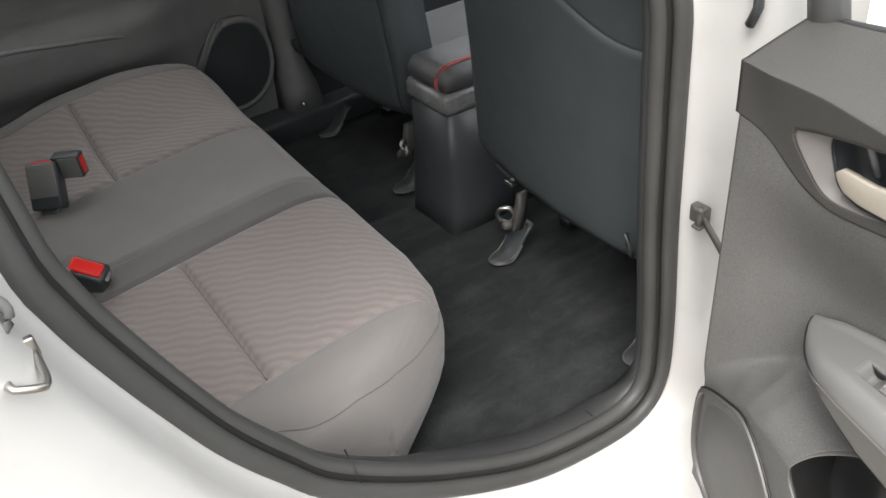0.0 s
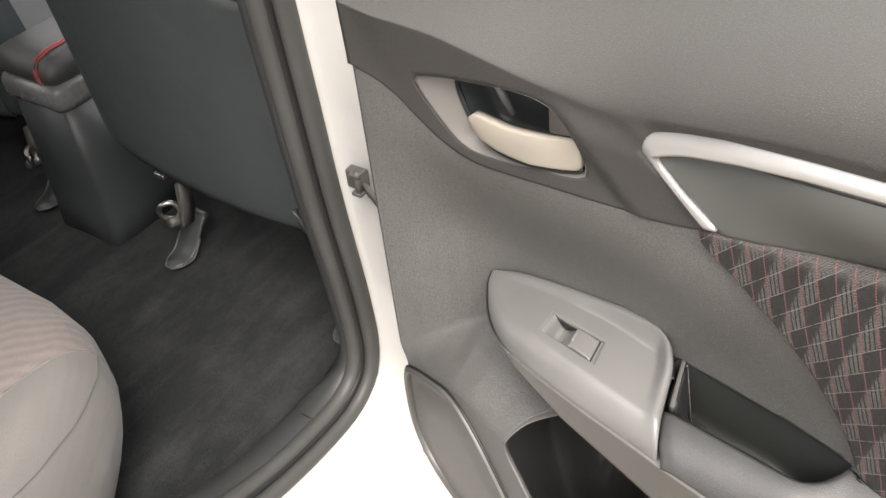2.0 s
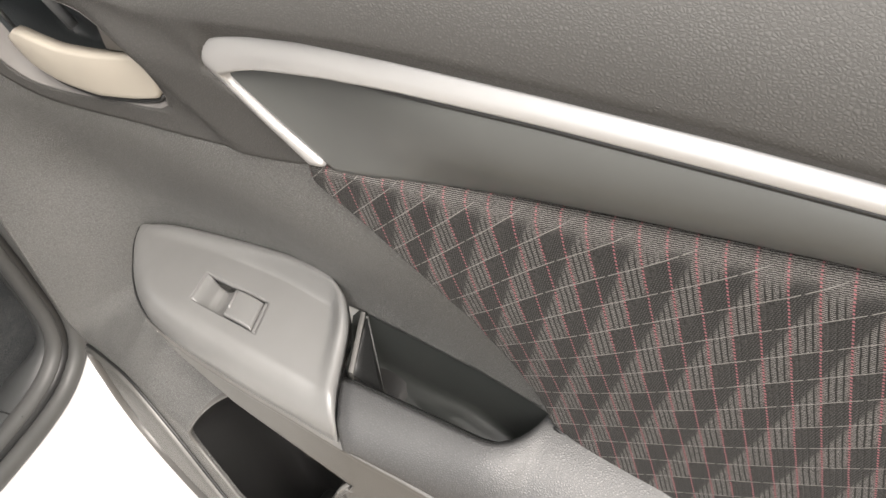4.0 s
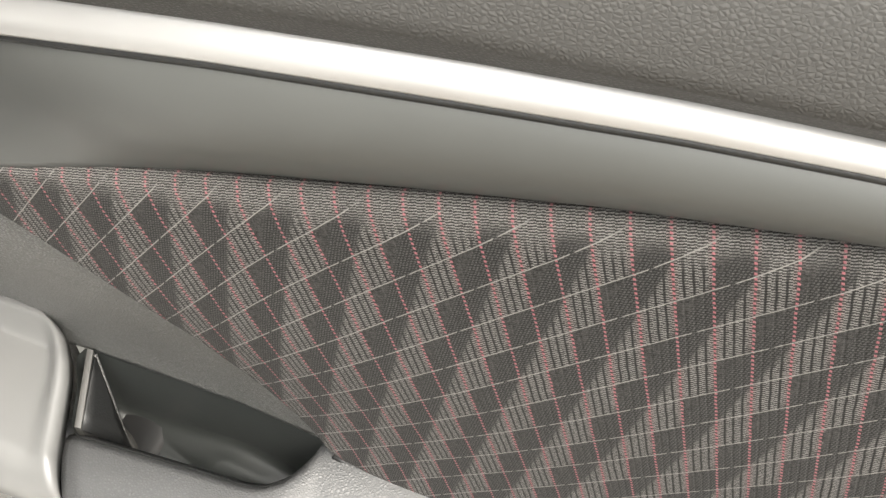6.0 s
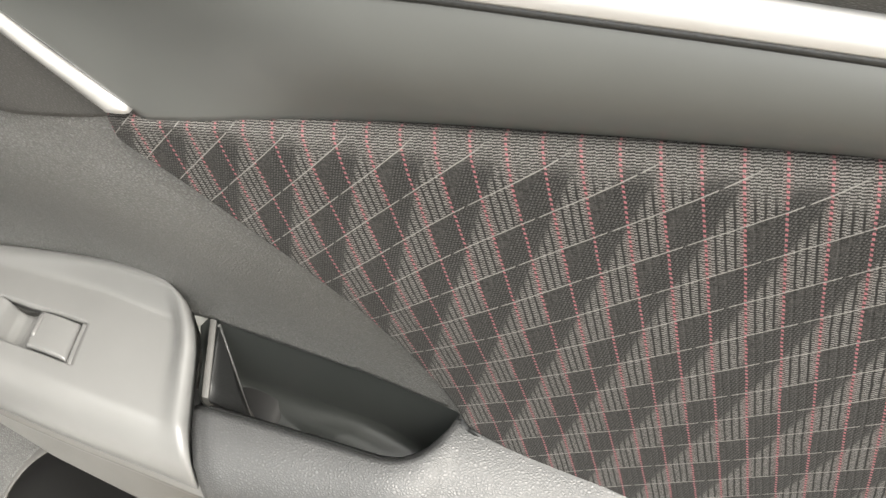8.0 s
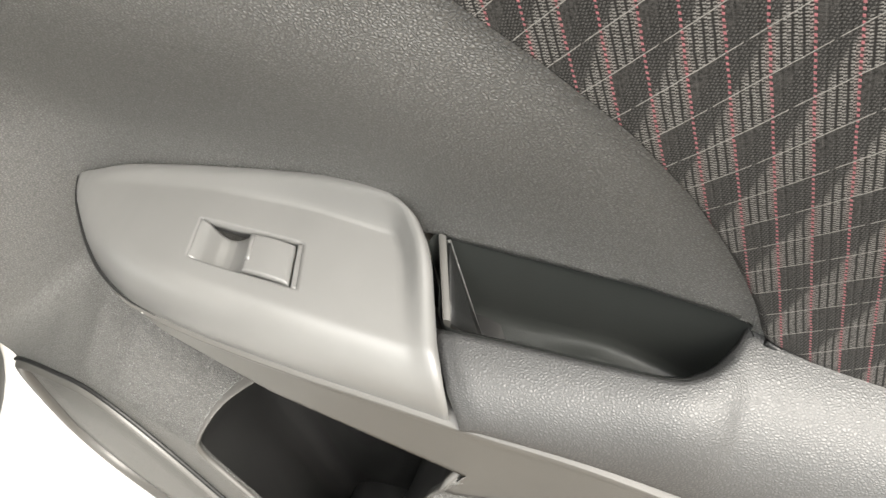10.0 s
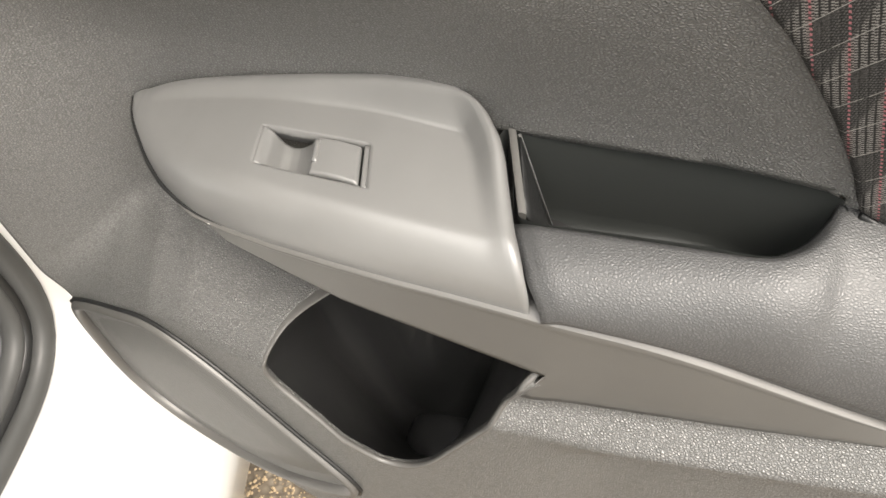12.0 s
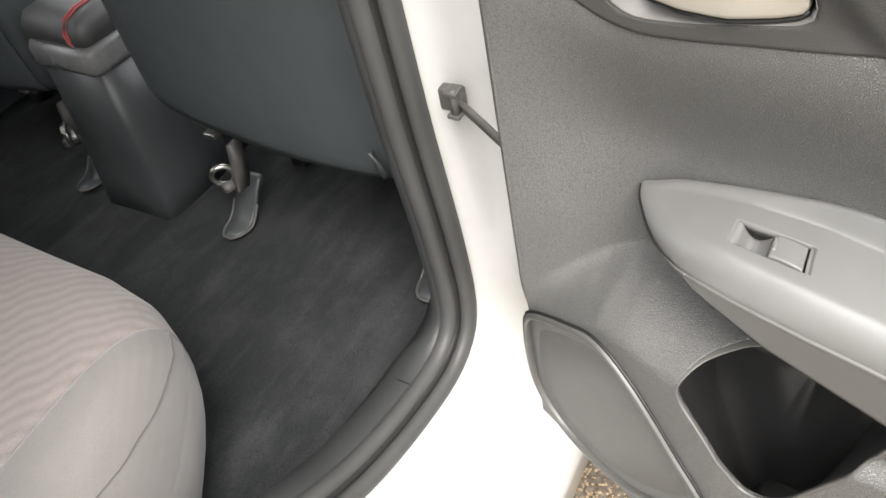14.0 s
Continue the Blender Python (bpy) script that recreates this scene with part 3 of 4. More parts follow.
# silver strip with its leg
def silver_ring(i, n):
    s = i / (n - 1)
    if s < 0.3:
        a = s / 0.3
        o = (curve([(0, 0.3265), (0.5, 0.2990), (1, 0.2715)], a), curve([(0, 1.0), (0.5, 1.0222), (1, 1.0455)], a))
        q = (curve([(0, 0.3360), (0.5, 0.3102), (0.88, 0.2915), (1, 0.2890)], a), curve([(0, 1.0018), (0.5, 1.0192), (0.88, 1.0355), (1, 1.0398)], a))
    else:
        a = (s - 0.3) / 0.7
        uo = lerp(0.2725, LEN, a ** 1.5)
        ui = lerp(0.289, LEN, a ** 1.5)
        o, q = (uo, soft_curve(SIL_OUT, uo, 0.004)), (ui, soft_curve(SIL_IN, ui, 0.004))
    res = []
    leg = 1 - smooth(0.24, 0.33, s)
    for k, n_, flat in ((0, -0.012, -0.012), (0.0, 0.0015, 0.0024), (0.1, 0.003, 0.0032), (0.5, 0.0055, 0.0034), (0.86, 0.0075, 0.0032), (1, 0.0065, 0.0022), (1, -0.012, -0.012)):
        n_ = lerp(n_, flat, leg)
        res.append(Vector((lerp(o[0], q[0], k), -n_ + 0.0002 * (1 - smooth(0.28, 0.38, lerp(o[0], q[0], k))), lerp(o[1], q[1], k))))
    return res


part("silver_strip", sweep(range(70), silver_ring), SILVER, door, "satin silver decorative strip")


def insert_point(s, t):
    """A gently rounded face that leaves the strip sloping out and tucks under at the fabric."""
    u = lerp(0.283, LEN, s)
    zt = soft_curve(SIL_IN, u, 0.004)
    lo = min(max(soft_curve(FAB_TOP, u, 0.006) - 0.004, 1.0385 - (u - 0.288) * 0.85), zt)
    z = lerp(zt + 0.002, lo, t)
    f = min(max((zt - z) / max(zt - lo, 0.004), 0.0), 1.0)
    beside = smooth(0.02, 0.15, u - 0.288 - (1.0385 - z) / 0.85)
    n = lerp(-0.005, 0.0055, beside) + lerp(0.011 * f - 0.005 * f * f, 0.024 * f - 0.0365 * f * f, beside) - 0.002 * smooth(0.9, 1.0, t)
    return (u, -n, z)


def gap_ring(i, n):
    u = lerp(0.292, LEN, i / (n - 1))
    z = soft_curve(SIL_IN, u, 0.004)
    return (u, -0.0052 * smooth(0.29, 0.4, u) - 0.0006, z - 0.0008)


part("strip_gap", tube([gap_ring(i, 60) for i in range(60)], 0.0014, 6), CUP, door, "dark gap below the silver strip")
part("trim_insert", sheet(insert_point, 90, 36, (0, 0.008, 0)), INSERT, door, "smooth dark plastic trim insert")


def fabric_point(s, t):
    u = lerp(0.323, LEN, s ** 1.3)
    zt, zb = soft_curve(FAB_TOP, u, 0.002), soft_curve(FAB_LOW, u, 0.003)
    z = lerp(zt, zb, t)
    d = zt - z
    edge = min(t, 1 - t, s * 4) * (zt - zb + 0.05)
    n = wall_in(u, z) + 0.0012 + 0.003 * smooth(0.0, 0.006, edge) - 0.0018 * (1 - smooth(0.0, 0.016, d)) * smooth(0.33, 0.4, u)
    return (u, -n - 0.001, z)


part("fabric_panel", sheet(fabric_point, 130, 60, (0, 0.006, 0)), FABRIC, door, "dark diamond-weave fabric with red dashes and white threads")


# armrest: switch panel
def panel_height(u, n, back, front, right):
    """Height of the switch panel: flat middle, raised lip at the back and end, rolled front."""
    flat = soft_curve([(0.09, 0.799), (0.107, 0.800), (0.125, 0.806), (0.16, 0.815), (0.2, 0.822), (0.26, 0.824), (0.4, 0.824)], u, 0.01)
    lip_b = soft_curve([(0.09, 0.796), (0.107, 0.799), (0.141, 0.8135), (0.18, 0.8235), (0.217, 0.831), (0.25, 0.837), (0.2755, 0.841), (0.294, 0.842), (0.35, 0.842)], u, 0.01)
    lip_r = soft_curve([(-0.06, 0.842), (-0.03, 0.8405), (-0.015, 0.836), (0.0, 0.8315), (0.015, 0.828), (0.03, 0.8255), (0.05, 0.824)], n, 0.008)
    k_b, k_r = 1 - smooth(0.006, 0.0155, back), 1 - smooth(0.004, 0.015, right)
    z = max(lerp(flat, lip_b, k_b), lerp(flat, lip_r, k_r))
    z = lerp(z, lip_b, k_b * k_r)
    roll = min(max(front / 0.017, 0.0), 1.0)
    z = lerp(0.797, z, math.sqrt(max(0.0, 1 - (1 - roll) ** 2.2)))
    edge = max(0.0, 0.004 - min(back, right))
    return z - 0.004 * (edge / 0.004) ** 2


def panel_place(s, c):
    end = soft_curve([(-0.1, 0.262), (0, 0.277), (0.05, 0.292), (0.12, 0.304), (0.25, 0.3128), (0.36, 0.3175), (0.55, 0.3230), (0.75, 0.3290), (0.93, 0.336), (1, 0.3405), (1.1, 0.344)], c, 0.03)
    u = lerp(0.1065, end, s ** 1.5)
    nb = soft_curve([(0.09, -0.046), (0.107, -0.0475), (0.13, -0.050), (0.25, -0.0505), (0.29, -0.046), (0.35, -0.04)], u, 0.01)
    nf = soft_curve([(0.09, -0.09), (0.1065, -0.044), (0.111, -0.033), (0.121, -0.02), (0.134, -0.005), (0.147, 0.007), (0.159, 0.015), (0.173, 0.022), (0.193, 0.027), (0.217, 0.031), (0.244, 0.034), (0.276, 0.037), (0.306, 0.039), (0.343, 0.042), (0.4, 0.045)], u, 0.004)
    n = lerp(nb, nf, c)
    slope = 1.35 - 0.35 * smooth(0.13, 0.19, u)
    return u, n, panel_height(u, n, n - nb, (nf - n) / slope, (end - u) * 0.95 + 0.0)


def switch_panel(s, t):
    u, n, z = panel_place(s, t)
    return (u, -n, z)


def gap_point(s, c):
    u, n, z = panel_place(s, c)
    return (u, -n - 0.0004, z - 0.001)


part("panel_gap", tube([gap_point(k / 40 * 0.5, 1.0) for k in range(41)], lambda f: 0.0013 * smooth(1.0, 0.6, f) + 0.0002, 6), CUP, door, "dark gap below the switch panel")
part("panel_gap", tube([gap_point(k / 60, 0.0) for k in range(61)], 0.0013, 6), CUP, door, "dark gap behind the switch panel")
WIN = (69, 94, 28, 48)
arm = part("switch_panel", sheet(switch_panel, 120, 68, (0, 0.001, -0.009), window=WIN), SATIN, door, "satin grey armrest switch panel")


def in_window(a, b, lift=0.0):
    """A point of the switch opening, a along it and b across it, both from 0 to 1."""
    u, n, z = panel_place(lerp(WIN[0], WIN[1], a) / 120, lerp(WIN[2], WIN[3], b) / 68)
    return (u, -n, z + lift)


DIP = [(-0.2, 0.0), (0.0, 0.0), (0.04, -0.0006), (0.09, -0.0030), (0.14, -0.0072), (0.19, -0.0108), (0.26, -0.0126), (0.34, -0.0118), (0.42, -0.0088), (0.48, -0.0058), (0.52, -0.0036), (0.6, -0.0010)]


def scoop_point(s, t):
    a = 0.5 * s
    return in_window(a, lerp(0.02, 0.985, t), soft_curve(DIP, a, 0.015))


def key_point(s, t):
    edge = min(s * 0.45, (1 - s) * 0.45, t * 0.85, (1 - t) * 0.85)
    return in_window(lerp(0.515, 0.93, s), lerp(0.075, 0.935, t), 0.0003 + 0.0012 * math.sin(math.pi * s) - 0.0012 * (1 - smooth(0.0, 0.03, edge)) - 0.0008 * s)


part("switch_well", sheet(lambda s, t: in_window(lerp(-0.05, 1.05, s), lerp(-0.05, 1.05, t), -0.0165), 4, 4, (0, 0, -0.002)), CUP, arm, "dark well under the window switch")
key = part("window_switch", sheet(key_point, 36, 30, (0, 0, -0.006)), SATIN, arm, "grey window switch key")
part("switch_scoop", sheet(scoop_point, 40, 16, (0, 0, -0.003)), SATIN, arm, "hollowed finger scoop of the window switch")
part("switch_stop", sheet(lambda s, t: in_window(lerp(0.955, 1.0, s), lerp(0.03, 1.0, t), -0.0006), 3, 12, (0, 0, -0.006)), SATIN, arm)
part("switch_mark", sheet(lambda s, t: in_window(lerp(0.53, 0.575, s), lerp(0.16, 0.70, t), 0.0014 + 0.0003 * s), 2, 6, (0, 0, -0.0016)), SATIN, key, "small raised bar on the switch")


# fascia under the switch panel and along the armrest
SEAM_Z = [(0.10, 0.796), (0.19, 0.7965), (0.34, 0.7965), (0.39, 0.793), (0.417, 0.788), (0.47, 0.772), (0.513, 0.762), (0.6, 0.75), (0.9, 0.72)]


def fascia(s, t):
    u = lerp(0.163, LEN, s)
    nf = curve([(0.159, 0.015), (0.173, 0.022), (0.193, 0.027), (0.217, 0.031), (0.244, 0.034), (0.276, 0.037), (0.306, 0.039), (0.343, 0.042), (0.36, 0.0425), (0.42, 0.0432), (0.9, 0.0435)], u)
    zs = soft_curve(SEAM_Z, u)
    zl = curve([(0.163, 0.7935), (0.19, 0.786), (0.217, 0.778), (0.25, 0.769), (0.354, 0.755), (0.9, 0.69)], u)
    zl = lerp(zl, min(zs - 0.006, 0.7255 + 0.19 * (u - 0.37) + 0.005), smooth(0.350, 0.357, u))
    z = lerp(zs - 0.0005, zl, t)
    slip = 0.016 * smooth(0.756, 0.730, z) * smooth(0.45, 0.37, u)
    n = lerp(nf + 0.0022, curve([(0.163, 0.017), (0.19, 0.028), (0.25, 0.038), (0.354, 0.0495), (0.40, 0.0495), (0.9, 0.0495)], u), t) + 0.0003 * math.sin(math.pi * min(1, t * 12)) - 0.0009 * smooth(0.8, 1.0, t) * smooth(0.36, 0.38, u)
    return (u - slip, -n, z)


part("armrest_fascia", sheet(lambda s, t: fascia(s, t ** 1.6), 130, 24, (0, 0.03, 0)), FASCIA, door, "grained plastic fascia below the armrest")


# armrest pad with the pull-cup cut into it
def pad(s, t):
    n1 = lerp(0.006, 0.0455, math.sin(min(t, 1) * math.pi / 2) ** 0.9)
    u = lerp(curve([(0.0, 0.3215), (0.006, 0.3238), (0.021, 0.330), (0.036, 0.338), (0.046, 0.3465)], n1), LEN, s)
    inner = curve([(0.32, 0.006), (0.36, 0.008), (0.40, 0.0105), (0.424, 0.0125), (0.434, 0.0115), (0.444, 0.005), (0.452, -0.006), (0.458, -0.024), (0.5, -0.03), (0.9, -0.03)], u)
    zt = curve([(0.32, 0.8175), (0.40, 0.827), (0.46, 0.836), (0.53, 0.832), (0.6, 0.818), (0.9, 0.77)], u)
    zs = soft_curve(SEAM_Z, u) + 0.001
    n = lerp(inner, 0.0455, math.sin(min(t, 1) * math.pi / 2) ** 0.9) - 0.003 * smooth(0.93, 1.0, t)
    drop = (1 - math.cos(t * math.pi / 2)) ** 1.1
    z = lerp(zt, zs, drop) - 0.005 * (1 - smooth(0.0, 0.07, t)) * smooth(0.46, 0.44, u)
    return (u, -n, z - 0.003 * (1 - smooth(0, 0.02, s)))


part("armrest_pad", sheet(pad, 150, 30, (0, 0.003, -0.004)), PAD, door, "grained leatherette armrest pad")
# near-black tube draws the shadow line where pad meets fabric
part("pad_shadow", tube([(u_, -wall_in(u_, soft_curve(FAB_LOW, u_, 0.003)) - 0.0035, soft_curve(FAB_LOW, u_, 0.003) - 0.0005) for u_ in [0.462 + k * 0.0066 for k in range(60)]], 0.0017, 6), CUP, door, "black strip standing in for the shadow line between armrest pad and fabric")
CUPRIM = loop_points([(0.312, -0.036, 0), (0.36, -0.033, 0), (0.41, -0.027, 0), (0.4545, -0.016, 0), (0.4535, -0.005, 0), (0.444, 0.007, 0), (0.428, 0.0135, 0), (0.40, 0.0120, 0), (0.36, 0.0095, 0), (0.329, 0.007, 0), (0.321, -0.012, 0)], 56)


def cup(p, k):
    s = 1 - 0.12 * min(1, k * 1.5) if k < 0.7 else lerp(0.88, 0.0, (k - 0.7) / 0.3)
    z0 = curve([(0.31, 0.8210), (0.36, 0.8265), (0.41, 0.8335), (0.455, 0.836)], p.x) + 0.003 * smooth(-0.01, -0.03, p.y) - 0.006 * smooth(-0.012, 0.004, p.y)
    return (0.385 + (p.x - 0.385) * s, -(-0.01 + (p.y + 0.01) * s), z0 - 0.058 * min(1, k / 0.7))


part("pull_cup", plate(CUPRIM, cup, 12), CUPGREY, door, "deep black pull-handle cup")


def rim_strip(s_, t):
    """Flat strip between the switch panel's end and the cup."""
    a, b = Vector((0.3144, 0.0350, 0.8268)), Vector((0.3272, -0.0040, 0.8170))
    return a.lerp(b, s_) + Vector((0.0036 * t, 0, -0.0004 * (2 * t - 1) ** 2))


part("cup_rim", sheet(rim_strip, 20, 6, (0, 0, -0.03)), FASCIA, door, "flat grey edge of the pull cup", False)

WEB_A, WEB_B, WEB_D = Vector((0.3193, 0.0335, 0.8258)), Vector((0.345, 0.006, 0.783)), Vector((0.3300, -0.0040, 0.8150))


def web_point(s_, t):
    return WEB_A.lerp(WEB_B.lerp(WEB_D, s_), lerp(0.02, 1.0, t))


part("cup_web", sheet(web_point, 4, 4, (0.0012, 0, 0)), CUP, door, "dark corner web in the pull cup")
part("web_edge", tube([(0.3197, 0.0335, 0.8256), (0.3323, 0.0198, 0.8045), (0.345, 0.006, 0.783)], 0.0011, 8), CHARCOAL, door, "lighter edge of the corner web")


# bottle pocket behind its opening
def pocket(p, k):
    s = 1.0 + 0.02 * min(1, k * 3) if k < 0.75 else lerp(1.02, 0.0, (k - 0.75) / 0.25)
    u, z = 0.27 + (p[0] - 0.27) * s, 0.69 + (p[1] - 0.69) * s
    n = wall_in(*p) - 0.002 - 0.075 * min(1, k / 0.75)
    zz = z - 0.14 * smooth(0.72, 0.60, p[1]) * min(1, k / 0.6) * (1 if k < 0.75 else s)
    return (u, -max(n, -0.062), zz)


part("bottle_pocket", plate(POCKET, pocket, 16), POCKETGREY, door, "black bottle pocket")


def base_ring(i, n):
    a = i / (n - 1)
    r, h = 0.046 * math.cos(a * math.pi / 2) ** 0.5 + 0.0002, 0.034 * math.sin(a * math.pi / 2)
    return [Vector((0.292 + r * math.cos(k * math.pi / 12), 0.004 + r * math.sin(k * math.pi / 12), 0.489 + h)) for k in range(24)]


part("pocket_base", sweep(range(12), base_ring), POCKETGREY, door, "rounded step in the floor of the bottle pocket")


def lip_ring(i, n):
    a, b, p = POCKET[i - 1], POCKET[(i + 1) % n], POCKET[i]
    d = Vector((b[0] - a[0], b[1] - a[1])).normalized()
    side = Vector((-d.y, d.x)) * (1 if LIP_OUT else -1)
    res = []
    for off, h in ((0.0026, -0.003), (0.0021, 0.0), (0.0016, 0.0004), (0.0008, 0.0004), (-0.0001, 0.0), (-0.0006, -0.0012), (-0.0008, -0.003), (0.002, -0.003)):
        u, z = p[0] + side.x * off, p[1] + side.y * off
        res.append(Vector((u, -(wall_in(u, z) + h), z)))
    return res


area = sum(a[0] * b[1] - b[0] * a[1] for a, b in zip(POCKET, POCKET[1:] + POCKET[:1]))
LIP_OUT = area < 0
part("pocket_lip", sweep(POCKET, lip_ring, True), FASCIA, door, "rolled lip of the bottle pocket")


# speaker
SPK = loop_points([(-0.008, 0.592, 0), (0.012, 0.617, 0), (0.06, 0.645, 0), (0.10, 0.660, 0), (0.145, 0.640, 0), (0.195, 0.594, 0), (0.232, 0.556, 0), (0.222, 0.522, 0), (0.155, 0.460, 0), (0.09, 0.436, 0), (0.03, 0.444, 0), (-0.004, 0.480, 0), (-0.013, 0.535, 0)], 72)


def pod_in(u):
    return -0.007 + 0.286 * u


def spk_ring(i, n):
    p = SPK[i]
    m = Vector((0.105, 0.55, 0))
    res = []
    for k, h in ((1.0, -0.03), (1.0, 0.003), (0.990, 0.0056), (0.970, 0.0064), (0.950, 0.0054), (0.934, 0.0018), (0.926, -0.02)):
        q = m.lerp(p, k)
        res.append(Vector((q.x, -(pod_in(q.x) + h), q.y)))
    return res


spk = part("speaker_surround", sweep(SPK, spk_ring, True), FASCIA, door, "plastic speaker surround")


def spk_dome(p, k):
    q = Vector((0.105, 0.55, 0)).lerp(p, 0.94 * (1 - k))
    return (q.x, -(pod_in(q.x) - 0.001 + 0.0055 * smooth(0, 0.5, k)), q.y)


part("speaker_gap", tube([(p.x, -(pod_in(p.x) + 0.001), p.y) for p in [Vector((0.105, 0.55, 0)).lerp(c, 1.008) for c in SPK]], 0.0016, 6, True), CUP, spk, "dark gap round the speaker")
part("speaker_grille", plate(SPK, spk_dome, 14), GRILLE, spk, "perforated dark speaker grille")


# white door shell, sash and glass
shell = bmesh.new()
ring = [(-0.012, 0.40), (-0.012, 1.05), (LEN, 1.19), (LEN + 0.05, 1.1), (LEN + 0.02, 0.8), (LEN - 0.18, 0.52), (LEN - 0.24, 0.40)]
fa = [shell.verts.new((x, 0.085, z)) for x, z in ring]
fb = [shell.verts.new((x, 0.165, z)) for x, z in ring]
shell.faces.new(fa)
shell.faces.new(fb[::-1])
for i in range(len(ring)):
    j = (i + 1) % len(ring)
    shell.faces.new((fa[i], fa[j], fb[j], fb[i]))
bmesh.ops.bevel(shell, geom=shell.edges[:], offset=0.008, segments=2, affect="EDGES")
part("door_shell", shell, WHITE, door, "white painted door shell")
part("window_sash", tube([(-0.005, 0.115, 1.05), (-0.03, 0.09, 1.25), (-0.055, 0.03, 1.5), (0.15, 0.0, 1.56), (0.5, 0.0, 1.57), (0.85, 0.05, 1.5), (0.9, 0.11, 1.2)], lambda f: 0.022 - 0.006 * smooth(0.0, 0.3, f), 10), TRIM, door, "grey window sash")
gl = bmesh.new()
gv = [gl.verts.new(p) for p in ((0.0, 0.115, 1.06), (LEN, 0.115, 1.2), (0.8, 0.045, 1.5), (0.45, 0.01, 1.56), (0.12, 0.01, 1.55), (-0.04, 0.04, 1.48))]
gl.faces.new(gv)
pane = part("window_pane", gl, GLASS, door, "clear door window glass")
pane.visible_shadow = False
part("belt_seal", tube([(0.0, 0.103, 1.078), (0.3, 0.103, 1.126), (LEN, 0.103, 1.214)], 0.007, 8), RUBBER, door, "rubber belt seal along the glass")

# ======== body side round the opening ========
OUTER = [(0.735, 1.10), (0.745, 0.92), (0.752, 0.74), (0.765, 0.55), (0.762, 0.43), (0.722, 0.375), (0.64, 0.365), (0.485, 0.403), (0.32, 0.50), (0.182, 0.615), (0.125, 0.696), (0.079, 0.776), (0.044, 0.857), (0.015, 0.932), (-0.008, 1.002), (-0.022, 1.076), (-0.02, 1.25), (0.05, 1.42), (0.2, 1.50), (0.45, 1.51), (0.62, 1.45), (0.70, 1.27)]
RIM = loop_points([(x, 0, z) for x, z in OUTER], 160)


def lean(z):
    return 0.16 * max(0.0, z - 1.05)


def rim_frame(i):
    p, a, b = RIM[i], RIM[i - 1], RIM[(i + 1) % len(RIM)]
    d = (b - a).normalized()
    return p, Vector((-d.z, 0, d.x)) * -1.0


def outward(i):
    p, d = rim_frame(i)
    mid = Vector((0.38, 0, 0.9))
    return p, d if d.dot(p - mid) > 0 else -d


def rim_profile(pairs):
    def ringf(i, n):
        p, d = outward(i)
        return [Vector((p.x + d.x * o, y + lean(p.z), p.z + d.z * o)) for o, y in pairs]
    return ringf


body = bmesh.new()


def body_ring(i, n):
    p, d = outward(i)
    low = smooth(0.62, 0.40, p.z) * smooth(0.2, 0.5, p.x)
    rear = smooth(0.5, 0.1, p.x) * smooth(1.15, 1.0, p.z)
    prof = [(-0.004, 0.655), (-0.004, 0.61), (0.004, 0.60), (0.010, 0.592), (0.014 + 0.012 * low, 0.560), (0.022 + 0.03 * low, 0.525), (0.030 + 0.07 * low + 0.03 * rear, 0.505), (0.055 + 0.10 * low + 0.05 * rear, 0.488 - 0.02 * low), (0.075 + 0.11 * low + 0.07 * rear, 0.478 - 0.022 * low), (0.17 + 0.1 * low + 0.3 * rear, 0.475 - 0.015 * low), (0.18 + 0.12 * low + 0.3 * rear, 0.56), (0.05, 0.70)]
    return [Vector((p.x + d.x * o, y + lean(p.z), p.z + d.z * o)) for o, y in prof]


structure(part("body_side", sweep(RIM, body_ring, True, body), WHITE), "white painted body side round the rear door opening", "car body")

seal = empty("door_seal", Matrix.Identity(4), "black rubber weather seal round the door opening", "door seal")
part("seal_bulb", sweep(RIM, rim_profile([(-0.006 + 0.013 * math.cos(a), 0.607 + 0.011 * math.sin(a)) for a in [k * math.pi / 5 for k in range(10)]]), True), RUBBER, seal, "hollow rubber seal bulb")
part("seal_lip", sweep(RIM, rim_profile([(-0.024 + 0.010 * math.cos(a), 0.628 + 0.012 * math.sin(a)) for a in [k * math.pi / 5 for k in range(10)]]), True), RUBBER, seal, "inner lip of the seal")


part("seal_web", sweep(RIM, rim_profile([(-0.0155 + 0.009 * math.cos(a), 0.620 + 0.008 * math.sin(a)) for a in [k * math.pi / 5 for k in range(10)]]), True), CUP, seal, "dark web between the two lips")


def garnish(i, n):
    p, d = outward(i)
    low = smooth(0.60, 0.42, p.z) * smooth(0.76, 0.68, p.x)
    prof = ((-0.022, 0.632), (-0.029, 0.638), (-0.028 - 0.003 * low, 0.650 + 0.006 * low), (-0.010 - 0.013 * low, 0.664 + 0.014 * low), (0.05 - 0.03 * low, 0.70 + 0.01 * low), (0.07, 0.70), (0.0, 0.65))
    return [Vector((p.x + d.x * o, y + lean(p.z), p.z + d.z * o)) for o, y in prof]


trim_ring = part("pillar_garnish", sweep(RIM, garnish, True), GARNISH)
for joint in (((0.6375, 0.656, 0.3985), (0.6387, 0.640, 0.3955), (0.6401, 0.619, 0.3958)), ((0.2165, 0.640, 0.640), (0.2160, 0.6215, 0.6275), (0.2150, 0.605, 0.612))):
    part("trim_joint", tube(joint, 0.0011, 6), CUP, trim_ring, "dark joint between two trim pieces")
structure(trim_ring, "dark grey plastic pillar and sill garnish", "trim")

# ======== cabin ========
MID = 1.33


